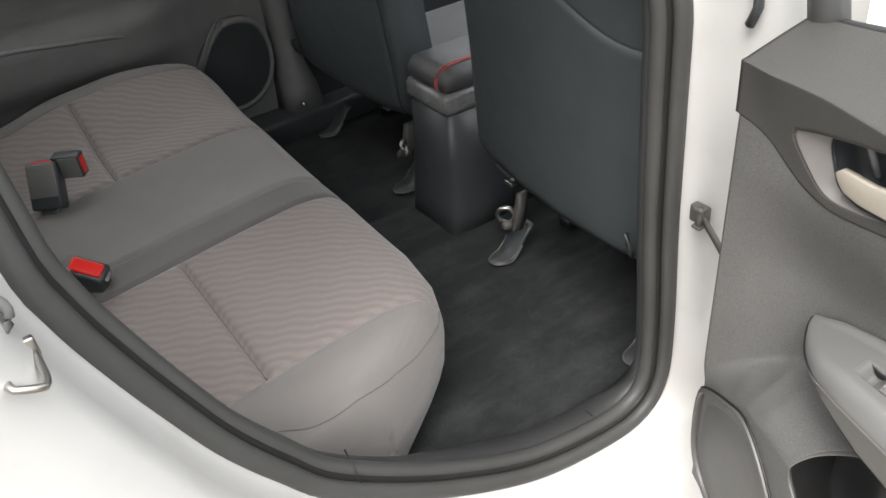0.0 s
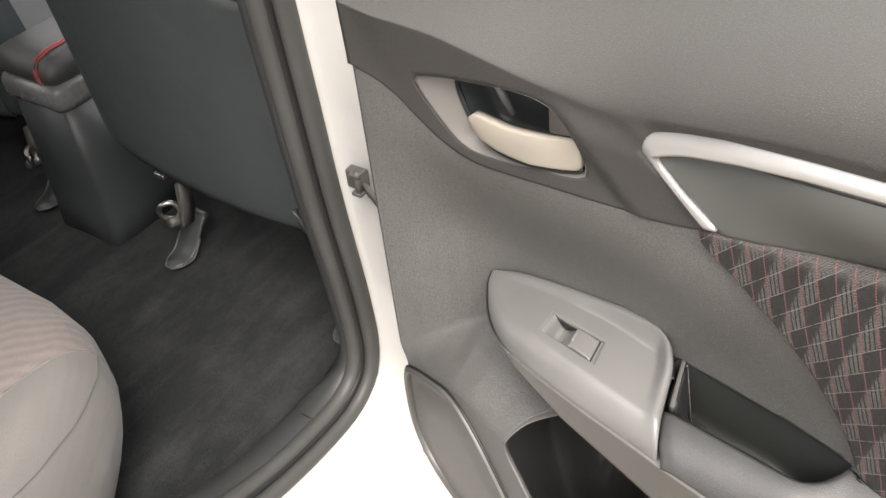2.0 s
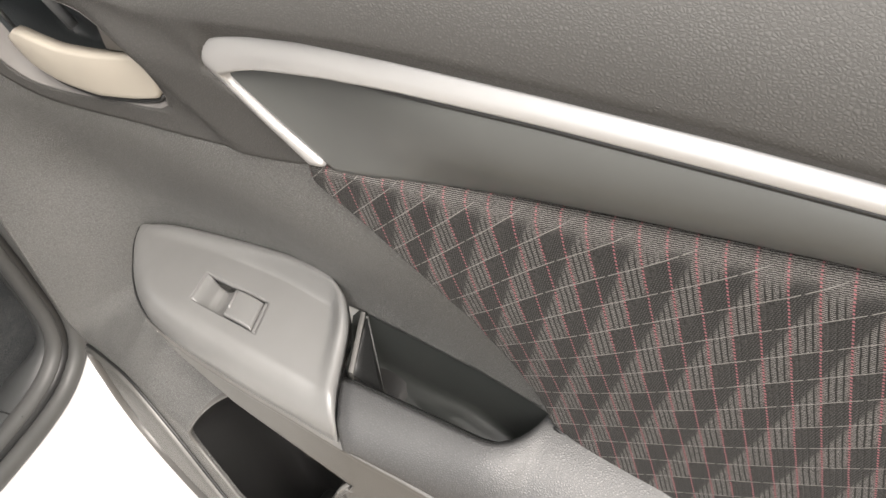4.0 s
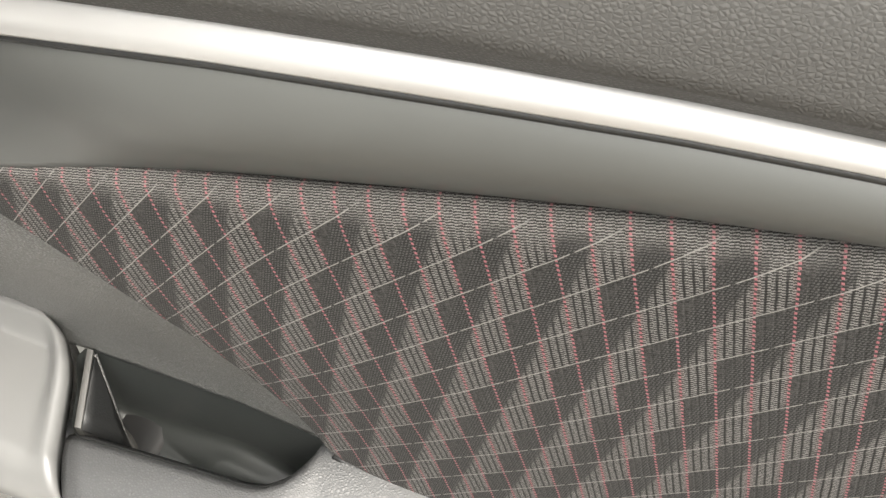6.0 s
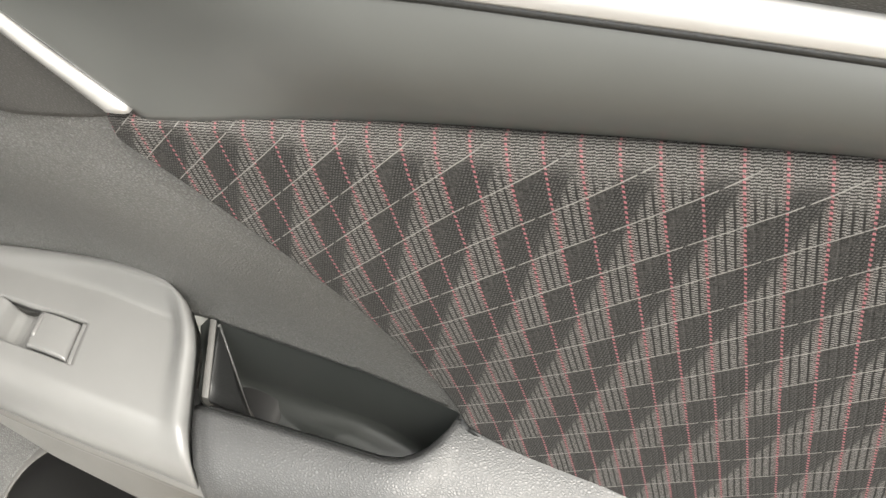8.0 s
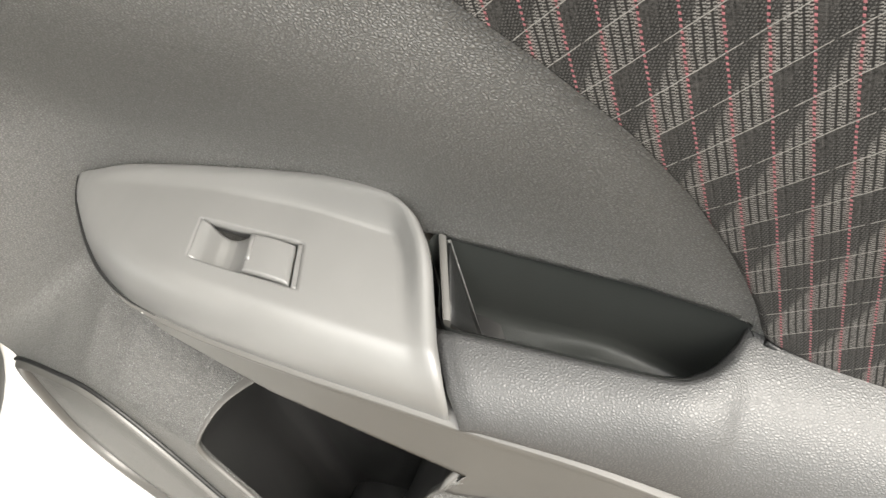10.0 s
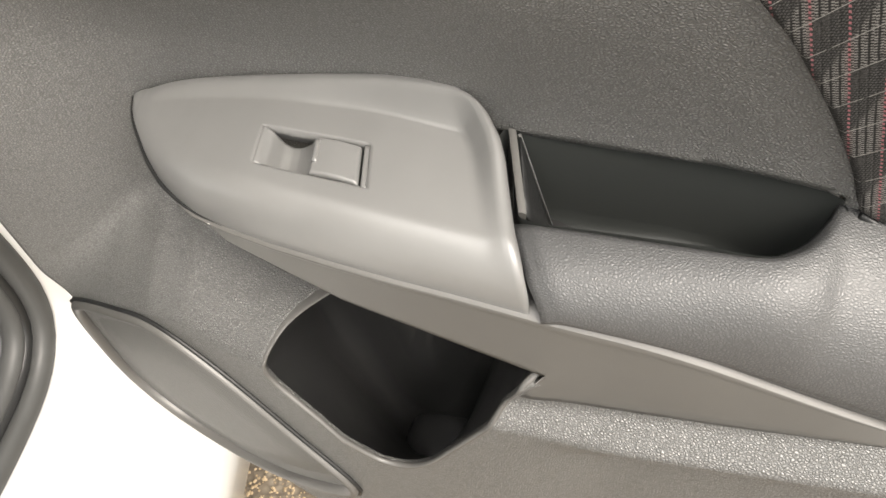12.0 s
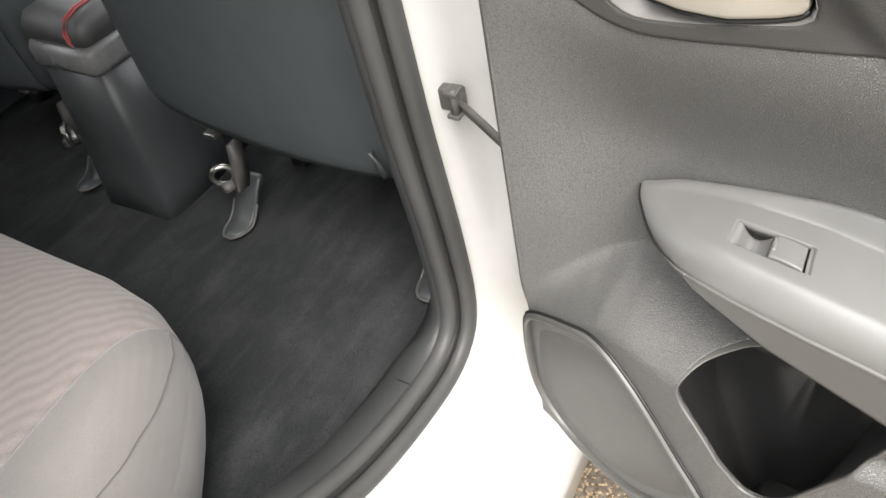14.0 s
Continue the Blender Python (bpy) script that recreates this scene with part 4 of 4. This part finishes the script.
def floor_point(s, t):
    x, y = lerp(0.0, 1.9, s), lerp(0.655, 2.005, t)
    z = 0.325 + 0.03 * smooth(0.14, 0.095, abs(y - MID)) + 0.05 * smooth(0.72, 0.655, y) + 0.05 * smooth(1.94, 2.005, y)
    z += 0.006 * noise.noise(Vector((x * 6, y * 6, 0)))
    z += 0.012 * math.exp(-((x - 0.70) / 0.05) ** 2 - ((y - 1.20) / 0.05) ** 2)
    return (x, y, z)


structure(part("floor", sheet(floor_point, 90, 70, (0, 0, -0.03)), CARPET), "black carpet cabin floor", "floor")
structure(part("ceiling", box(-1.0, 1.6, 0.72, 1.94, 1.50, 1.54, 0.01), HEADLINER), "pale headliner", "ceiling")
structure(part("wall_front", box(1.7, 1.76, 0.5, 2.15, 0.3, 0.88, 0.01), BLACK), "dark dashboard end of the cabin", "wall")


# rear seat
def seat_profile(s):
    """x and z of the cushion from the backrest over the top, round the nose to the floor."""
    return (curve([(0, -0.06), (0.15, 0.05), (0.3, 0.19), (0.45, 0.34), (0.56, 0.43), (0.64, 0.48), (0.70, 0.512), (0.76, 0.532), (0.83, 0.537), (0.9, 0.498), (1, 0.425)], s),
            curve([(0, 0.575), (0.15, 0.58), (0.3, 0.592), (0.45, 0.606), (0.56, 0.612), (0.64, 0.605), (0.70, 0.588), (0.76, 0.556), (0.83, 0.50), (0.9, 0.42), (1, 0.33)], s))


def prof_soft(s, w=0.03):
    acc = [0.0, 0.0]
    for d, k in ((-w, 1), (0, 2), (w, 1)):
        p = seat_profile(min(max(s + d, 0), 1))
        acc[0] += p[0] * k / 4
        acc[1] += p[1] * k / 4
    return acc


SEAMS = (0.867, 1.24, 1.335, 1.62, 1.94)
Y0, Y1, ROLL = 0.755, 2.045, 0.08


def cushion(y_a, y_b):
    """A slab of the cushion between two seams; the outer slabs roll down at their ends."""
    def point(s, t):
        x, z = prof_soft(s)
        lo, hi = Y0, Y1
        if y_a == Y0:
            v, e, y = t, max(0.0, (t - 0.3) / 0.7) * (y_b - lo), lerp(lo, y_b, max(0.0, (t - 0.3) / 0.7))
        elif y_b == Y1:
            v, e, y = 1 - t, max(0.0, (0.7 - t) / 0.7) * (hi - y_a), lerp(y_a, hi, min(t / 0.7, 1.0))
        else:
            v, e, y = 1, 1, lerp(y_a, y_b, t)
        if e < ROLL:
            a = 1 - e / ROLL
            k = 1 - (1 - math.sqrt(max(1 - a * a, 0.0))) * 0.42
            kz = k if v > 0.3 else k * v / 0.3
            if v < 0.3:
                y += (0.02 if y_a == Y0 else -0.02) * (1 - v / 0.3)
            x, z = 0.1 + (x - 0.1) * lerp(1, k, 0.15), 0.36 + (z - 0.36) * kz
        z -= 0.005 * math.exp(-((e - 0.02) / 0.0045) ** 2) * (v > 0.3)
        cut = [(0.0, 0.19), (0.035, 0.115), (0.075, 0.06), (0.112, 0.034), (0.165, 0.012), (0.25, 0.0)]
        ahead = smooth(0.2, 0.5, x)
        x += (0.012 + 0.015 * smooth(1.0, 1.6, y) - curve(cut, y - Y0) - 0.25 * curve(cut, Y1 - y)) * ahead
        z += (0.05 + 0.022 * smooth(0.02, 0.2, x) * smooth(0.5, 0.3, x)) * smooth(1.72, 1.98, y) * smooth(0.45, 0.56, z)
        dist = min(abs(y - m) for m in SEAMS)
        z -= 0.006 * math.exp(-(dist / 0.006) ** 2) * smooth(0.48, 0.58, z)
        if 0.867 < y < 1.24 or 1.62 < y < 1.94:
            z -= 0.022 * (0.65 * math.exp(-((x - 0.208) / 0.0045) ** 2) + 0.35 * math.exp(-((x - 0.208) / 0.014) ** 2)) * min(1, dist / 0.012)
        if 1.24 < y < 1.62:
            z -= 0.008 * math.sin(math.pi * (y - 1.24) / 0.38)
        return (x, y, z)
    return point


rear_seat = empty("rear_seat", Matrix.Translation((0, 0, 0)), "grey cloth rear bench seat with ribbed centre fabric", "car seat")
for y_a, y_b, mat_, lab in ((Y0, 0.867, GREYCLOTH, "plain grey cloth bolster"), (0.867, 1.24, SEATFAB, "pinkish grey ribbed centre cloth"), (1.24, 1.335, DARKCLOTH, "dark cloth strip"), (1.335, 1.62, GREYCLOTH, "plain grey middle seat"), (1.62, 1.94, SEATFAB, "ribbed centre cloth"), (1.94, Y1, GREYCLOTH, "plain grey cloth bolster")):
    part("seat_cushion", sheet(cushion(y_a, y_b), 210, max(8, int((y_b - y_a) / 0.0035)), (0, 0, -0.02)), mat_, rear_seat, lab)

for y_a, y_b in ((0.867, 1.24), (1.62, 1.94)):
    skin = cushion(y_a, y_b)
    line_ = []
    for k in range(25):
        v = lerp(0.03, 0.97, k / 24)
        p = min((skin(0.2 + j * 0.001, v) for j in range(220)), key=lambda c: abs(c[0] - 0.208))
        line_.append((p[0], p[1], p[2] + 0.0005))
    part("cushion_seam", tube(line_, 0.0022, 6), SHADECLOTH, rear_seat, "dark sewn cross seam")

skin = cushion(Y0, 0.867)
path_ = loop_points([(0.24, 0.60, 0), (0.27, 0.52, 0), (0.35, 0.41, 0), (0.48, 0.385, 0), (0.61, 0.40, 0), (0.68, 0.45, 0), (0.72, 0.52, 0), (0.747, 0.68, 0), (0.757, 0.97, 0)], 60, False)
part("bolster_seam", tube([Vector(skin(p.x, p.y)) + Vector((0.0006, -0.0006, 0.0004)) for p in path_], 0.001, 6), DARKCLOTH, rear_seat, "sewn seam round the bolster")


def backrest_point(s, t):
    y, h = lerp(0.70, 2.02, s), t
    bulge = -0.02 + 0.03 * math.sin(math.pi * min(1, t * 1.2)) + 0.03 * (smooth(0.85, 0.75, y) + smooth(1.81, 1.91, y))
    return (0.045 - 0.24 * h + bulge - 0.02 * smooth(0.74, 0.70, y), y, 0.53 + 0.62 * h)


part("backrest", sheet(backrest_point, 60, 30, (-0.12, 0, 0)), DARKCLOTH, rear_seat, "dark grey cloth backrest")


def buckle(m, label, red):
    ob = empty("seat_belt_buckle", m, label, "seat belt buckle", "rear seat buckles")
    part("buckle_body", box(-0.031, 0.031, -0.019, 0.019, -0.095, 0.0, 0.006, 3), BLACK, ob)
    if red:
        part("release_button", box(-0.029, 0.024, -0.013, 0.013, -0.004, 0.006, 0.004, 3), RED, ob, "bright red release button")
        part("buckle_rim", box(-0.042, -0.022, -0.0165, 0.0165, -0.03, 0.004, 0.003), SATIN, ob)
        part("buckle_rim", box(0.022, 0.037, -0.010, 0.010, -0.012, -0.009, 0.001), SATIN, ob)
    else:
        part("release_button", box(-0.022, 0.022, -0.012, 0.010, -0.004, 0.003, 0.002), RED, ob)
        part("buckle_cap", box(-0.027, 0.027, -0.0212, -0.0185, -0.07, -0.004, 0.001), SATIN, ob, "grey buckle face")
    part("buckle_strap", box(-0.018, 0.018, -0.005, 0.005, -0.16, -0.07, 0.004), BLACK, ob)
    return ob


bx, bz = Vector((0.72, -0.565, -0.40)).normalized(), Vector((0.053, -0.53, 0.847)).normalized()
bz = (bz - bx * bz.dot(bx)).normalized()
by = bz.cross(bx)
buckle(Matrix(((bx.x, by.x, bz.x, 0.0675), (bx.y, by.y, bz.y, 1.268), (bx.z, by.z, bz.z, 0.634), (0, 0, 0, 1))), "black seat belt buckle with bright red button", True)
buckle(pose(0.092, 1.648, 0.668, -30, 0, -30), "dark seat belt buckle standing up", False)
short = buckle(pose(0.158, 1.612, 0.655, 0, 90, -35), "grey seat belt buckle lying beside another", False)
short.scale = (0.8, 0.8, 0.6)


# front seats
def front_seat(cy, side, label, hang=0.0):
    ob = empty("front_seat", Matrix.Translation((0.8, cy, 0.33)), label, "car seat", "front seats")

    def a_side(s):
        return s if side > 0 else 1 - s

    def rear(s, t):
        z = lerp(0.190, 0.95, t) + (0.070 - hang) * a_side(s) * (1 - t) ** 6
        half = (0.250 if side > 0 else 0.275) - 0.012 * smooth(0.05, 0.5, t) - 0.03 * (1 - min(1, t / 0.10)) ** 2
        a = lerp(-1, 1, s)
        y = half * a
        x = 0.02 - 0.07 * (z - 0.24) - 0.02 * math.cos(a * math.pi / 2) * smooth(0, 0.1, t) + 0.018 * abs(a) ** 5
        x += 0.05 * (1 - smooth(0.0, 0.10, t)) ** 2
        return (x, y, z)

    part("seat_back_panel", sheet(rear, 40, 50, (0.09, 0, 0.02)), SEATBACK, ob, "dark vinyl rear of the seat back")
    part("seat_cushion", box(0.13, 0.6, -0.21, 0.21, 0.18, 0.27, 0.04, 4), SHADECLOTH, ob, "dark cloth cushion")
    def pocket_skin(s, t):
        a = lerp(-0.93, 0.93, s)
        top = 0.62 + 0.10 * smooth(-0.9, 0.3, a * side)
        z = lerp(0.232 + (0.062 - hang) * a_side((a + 1) / 2), top, t)
        x, y, _ = rear((a + 1) / 2, (z - 0.190) / 0.76)
        return (x - 0.005 * smooth(0, 0.06, t) * smooth(-1, -0.9, a) * smooth(1, 0.9, a), y, z)

    part("map_pocket", sheet(pocket_skin, 30, 24, (0.004, 0, 0)), SEATBACK, ob, "flat vinyl map pocket")
    part("under_seat_tray", box(0.15, 0.5, -0.185, 0.185, 0.17, 0.25, 0.01), CUP, ob, "black underside of the seat")
    part("seat_pan", box(0.2, 0.5, -0.17, 0.17, 0.10, 0.17, 0.01), BLACK, ob, "black steel seat pan")
    for dy in (-0.2, 0.205):
        part("seat_rail", box(0.22, 0.5, dy - 0.016, dy + 0.016, 0.0, 0.022, 0.004), CUP, ob, "black seat rail")

        def foot(i, n, dy=dy):
            s = i / (n - 1)
            x = lerp(0.115, 0.012, s)
            w = 0.027 * math.sqrt(max(0.02, 1 - (max(0, s - 0.6) / 0.42) ** 2))
            z = lerp(0.07, 0.006, smooth(0, 0.7, s))
            return [Vector((x, dy - w, z)), Vector((x, dy - w * 0.8, z + 0.006)), Vector((x, dy + w * 0.8, z + 0.006)), Vector((x, dy + w, z)), Vector((x, dy, z - 0.006))]

        part("rail_foot", sweep(range(12), foot), BLACK, ob, "grey plastic rail end cover")
        edge_ = [foot(i, 12)[k] + Vector((0, 0, 0.002)) for i, k in [(j, 0) for j in range(4, 12)] + [(j, 3) for j in range(11, 3, -1)]]
        part("foot_rim", tube(loop_points(edge_, 40, False), 0.0022, 6), ZINC, ob, "pale rim of the rail cover")
    hk = part("rail_bracket", tube(loop_points([(0.06, side * 0.196, 0.098), (0.045, side * 0.208, 0.104), (0.04, side * 0.213, 0.120), (0.045, side * 0.204, 0.136), (0.06, side * 0.192, 0.134), (0.066, side * 0.186, 0.115)], 24), 0.005, 8, True), STEEL, ob, "bright steel rail bracket")
    part("bracket_bolt", tube([(0.04, side * 0.192, 0.102), (0.07, side * 0.192, 0.09)], 0.010, 6), ZINC, hk, "hexagonal bolt head")
    part("bracket_arm", prism([(0.052, 0.085), (0.066, 0.13), (0.072, 0.17), (0.10, 0.17), (0.095, 0.11), (0.08, 0.08)], side * 0.176, side * 0.188, 0.002), ZINC, hk, "bent steel arm")
    part("wire_harness", tube([(0.06, side * 0.215, 0.34), (0.05, side * 0.23, 0.28), (0.05, side * 0.21, 0.24), (0.055, side * 0.175, 0.222), (0.07, side * 0.15, 0.218)], 0.007, 8), BLACK, ob, "black wire harness")
    part("wire_clip", box(0.035, 0.055, side * 0.165 - 0.012, side * 0.165 + 0.012, 0.215, 0.225, 0.002), STEEL, ob, "pale wire clip")
    part("corner_loop", tube([(0.006, -side * 0.200, 0.26), (-0.006, -side * 0.208, 0.275), (-0.012, -side * 0.208, 0.295), (-0.01, -side * 0.20, 0.312)], 0.005, 8), BLACK, ob, "black cord loop")
    return ob


front_seat(0.93, 1, "dark front passenger seat seen from behind")
front_seat(2 * MID - 0.93, -1, "dark far front seat seen from behind", 0.06)

# centre console
console = empty("centre_console", Matrix.Translation((0.8, 1.335, 0.33)), "black centre console with padded armrest lid", "console")


def console_ring(zs, long=0.17):
    def ringf(i, n):
        z, x0, w = zs[i]
        pts = []
        for a, b in ((long, -1), (0.03, -1), (0.008, -0.97), (0.0, -0.86), (0.0, 0.86), (0.008, 0.97), (0.03, 1), (long, 1)):
            pts.append(Vector((x0 + a, b * w, z)))
        return pts
    return ringf


base = [(0.0, -0.008, 0.088), (0.08, 0.0, 0.086), (0.2, 0.01, 0.079), (0.318, 0.016, 0.073)]
part("console_body", sweep(base, console_ring(base)), BLACK, console, "black console housing")
low = [(0.0, 0.1, 0.08), (0.14, 0.12, 0.078), (0.19, 0.14, 0.07)]
part("console_front", sweep(low, console_ring(low, 0.75)), BLACK, console, "low black front of the console")
cap = [(0.315, 0.012, 0.076), (0.325, 0.008, 0.078), (0.350, 0.008, 0.078), (0.358, 0.012, 0.076), (0.360, 0.04, 0.06)]
part("console_cap", sweep(cap, console_ring(cap)), SATINBLACK, console, "satin black console cap")
lid = [(0.361, 0.022, 0.070), (0.368, 0.014, 0.075), (0.388, 0.016, 0.076), (0.404, 0.026, 0.071), (0.410, 0.05, 0.058)]
lid_ob = part("armrest_lid", sweep(lid, console_ring(lid)), PAD, console, "padded dark armrest lid")
for dy in (-0.048, -0.041):
    part("lid_stitch", tube([(0.016, dy, 0.364), (0.0125, dy, 0.372), (0.0145, dy, 0.389), (0.0255, dy, 0.4055), (0.05, dy, 0.412), (0.2, dy, 0.412)], 0.0016, 6), STITCH, lid_ob, "red stitching")

# far side: closed rear door, pillar, sill
far = empty("far_rear_door", Matrix.Translation((0.3, 2.03, 0.4)), "dark trim of the closed far rear door", "car door")


def far_panel(s, t):
    x, z = lerp(-0.55, 0.50, s), lerp(0.0, 0.68, t)
    y = 0.02 - 0.05 * smooth(0.22, 0.30, z) * smooth(0.44, 0.36, z) * smooth(0.32, 0.1, x) - 0.03 * smooth(0.5, 0.6, z)
    return (x, y, z)


part("door_panel", sheet(far_panel, 50, 50, (0, 0.05, 0)), TRIM, far, "dark plastic door panel")
FSP = [Vector((p.x, 0, p.y)) for p in loop_points([(0.262, 0.205, 0), (0.31, 0.265, 0), (0.346, 0.292, 0), (0.40, 0.290, 0), (0.440, 0.262, 0), (0.458, 0.19, 0), (0.440, 0.115, 0), (0.385, 0.065, 0), (0.31, 0.06, 0), (0.262, 0.11, 0)], 48)]


def far_spk(i, n):
    p, m = FSP[i], Vector((0.36, 0, 0.155))
    return [Vector((q.x, h, q.z)) for q, h in ((m.lerp(p, 1.06), 0.02), (m.lerp(p, 1.06), -0.004), (m.lerp(p, 1.0), -0.008), (m.lerp(p, 0.95), -0.004), (m.lerp(p, 0.94), 0.015))]


fs = part("speaker_surround", sweep(FSP, far_spk, True), TRIM, far, "dark speaker surround")
part("speaker_grille", plate(FSP, lambda p, k: (0.36 + (p.x - 0.36) * 0.95 * (1 - k), 0.004 - 0.006 * k, 0.155 + (p.z - 0.155) * 0.95 * (1 - k)), 6), BLACK, fs, "black speaker grille")
for off in (0.0, 0.016):
    part("trim_line", tube([(0.238 + off, -0.010, 0.19), (0.262 + off, -0.011, 0.228), (0.30 + off, -0.011, 0.282), (0.325 + off, -0.008, 0.306)], 0.0035, 8), SATIN, far, "pale trim line beside the speaker")
part("armrest_line", tube([(-0.4, -0.034, 0.40), (-0.15, -0.034, 0.385), (0.05, -0.03, 0.355), (0.13, -0.02, 0.335)], 0.006, 8), SATIN, far, "pale edge of the armrest")


def far_pillar(i, n):
    z = lerp(0.40, 1.5, i / (n - 1))
    foot = smooth(0.62, 0.42, z)
    x = 0.795 + 0.012 * foot
    return [Vector((x - 0.03 - 0.03 * foot, 2.06, z)), Vector((x - 0.018 - 0.02 * foot, 1.985 - 0.015 * foot, z)), Vector((x + 0.022 + 0.03 * foot, 1.98 - 0.015 * foot, z)), Vector((x + 0.035 + 0.04 * foot, 2.06, z))]


structure(part("far_pillar", sweep(range(14), far_pillar), TRIM), "dark grey far centre pillar trim", "trim")
screw = empty("trim_screw", Matrix.Translation((0.79, 1.952, 0.44)), "bright screw head on the dark far sill trim", "screw")
part("screw_head", tube([(0, 0.012, 0.0), (0, -0.004, 0.0)], 0.007, 10), STEEL, screw, "bright round head")
structure(part("far_sill", box(0.0, 1.7, 1.955, 2.06, 0.34, 0.41, 0.012), BLACK), "dark far sill trim", "trim")
structure(part("wall_far", box(-1.0, 1.7, 2.085, 2.17, 0.2, 0.98, 0.01), WHITE), "white far body side", "wall")
structure(part("wall_rear", box(-0.95, -0.9, 0.5, 2.15, 0.3, 0.92, 0.01), TRIM), "dark rear end of the cabin", "wall")
structure(part("far_front_door", box(0.86, 1.7, 2.03, 2.08, 0.38, 0.95, 0.02), BLACK), "dark trim of the far front door", "wall")
structure(part("near_front_door", box(0.80, 1.7, 0.49, 0.66, 0.38, 0.98, 0.02), WHITE), "white closed front door", "wall")

# added backdrop, not a known wall: gives the glare white behind the glass
structure(part("white_backdrop", box(1.9, 2.05, -9.0, 0.12, -0.02, 1.25, 0.01), BACKDROP), "added low white backdrop that fills the door glass with bright white", "wall")

# ======== check strap, striker, hinge stop ========
strap = empty("door_check", Matrix.Translation((0.743, 0.556, 0.786)), "grey steel door check strap bolted to the pillar", "door check")
part("check_bracket", box(-0.006, 0.008, -0.010, 0.016, -0.012, 0.014, 0.003), ZINC, strap, "dull steel bracket")
part("check_pin", tube([(-0.008, -0.004, -0.016), (-0.008, -0.004, 0.018)], 0.0045, 10), ZINC, strap, "hinge pin of the check arm")
part("check_ear", box(-0.014, 0.004, -0.010, 0.004, 0.012, 0.0165, 0.001), ZINC, strap)
part("check_ear", box(-0.014, 0.004, -0.010, 0.004, -0.0145, -0.010, 0.001), ZINC, strap)


def check_ring(i, n):
    s = i / (n - 1)
    p = Vector((-0.050 * s, -0.105 * s, -0.024 * s))
    return [p + Vector((a, 0.5 * a, b)) for a, b in ((-0.003, -0.006), (0.003, -0.006), (0.003, 0.006), (-0.003, 0.006))]


part("check_arm", sweep(range(6), check_ring), ZINC, strap, "flat check arm")

striker = empty("door_striker", Matrix.Translation((-0.050, 0.544, 1.026)), "bright steel door striker loop on the white rear jamb", "door striker")
part("striker_loop", tube(loop_points([(0.0, 0.012, 0.0), (0.0, -0.03, 0.004), (0.012, -0.036, 0.0), (0.022, -0.03, -0.006), (0.022, 0.012, -0.008)], 18, False), 0.0032, 8), STEEL, striker, "bright steel loop")
part("striker_plate", box(-0.004, 0.026, 0.013, 0.020, -0.013, 0.006, 0.002), STEEL, striker, "steel base plate")
plug = empty("jamb_plug", Matrix.Translation((-0.042, 0.553, 1.068)), "grey rubber plug in the white rear jamb", "rubber plug")
part("plug_ring", tube([(0.012 * math.cos(k * math.pi / 8), -0.004, 0.016 * math.sin(k * math.pi / 8)) for k in range(16)], 0.004, 8, True), TRIM, plug, "raised ring")
part("plug_disc", box(-0.010, 0.010, -0.003, 0.004, -0.013, 0.013, 0.003), TRIM, plug, "flat centre")
buffer = empty("pillar_buffer", Matrix.Translation((0.752, 0.52, 1.075)), "black rubber buffer on the white pillar", "rubber buffer")
part("buffer_block", tube([(0.0, 0.012, 0.05), (-0.004, 0.0, 0.02), (-0.005, -0.002, 0.0), (-0.002, 0.008, -0.022)], 0.006, 8), BLACK, buffer, "curved black rubber")

# ======== ground ========
gb = bmesh.new()
bmesh.ops.create_grid(gb, x_segments=40, y_segments=40, size=400)
structure(part("ground", gb, GROUND), "sandy brown gravel ground", "ground")
rng = random.Random(5)
verts, faces = [], []
for _ in range(24000):
    x, y, r = rng.uniform(0.3, 1.5), rng.uniform(-0.3, 0.7), rng.uniform(0.001, 0.0034)
    b0 = len(verts)
    ang = rng.uniform(0, 3.14)
    for k in range(5):
        a = ang + k * 2 * math.pi / 5
        q = r * rng.uniform(0.7, 1.2)
        verts.append((x + q * math.cos(a), y + q * math.sin(a), r * rng.uniform(0.1, 0.5)))
    verts.append((x, y, r * rng.uniform(0.6, 1.1)))
    for k in range(5):
        faces.append((b0 + k, b0 + (k + 1) % 5, b0 + 5))
gm = bpy.data.meshes.new("gravel")
gm.from_pydata(verts, [], faces)
gm.materials.append(GRAVEL)
tagged(new("gravel", gm), "loose brown gravel stones on the ground", "gravel", "", "stuff")
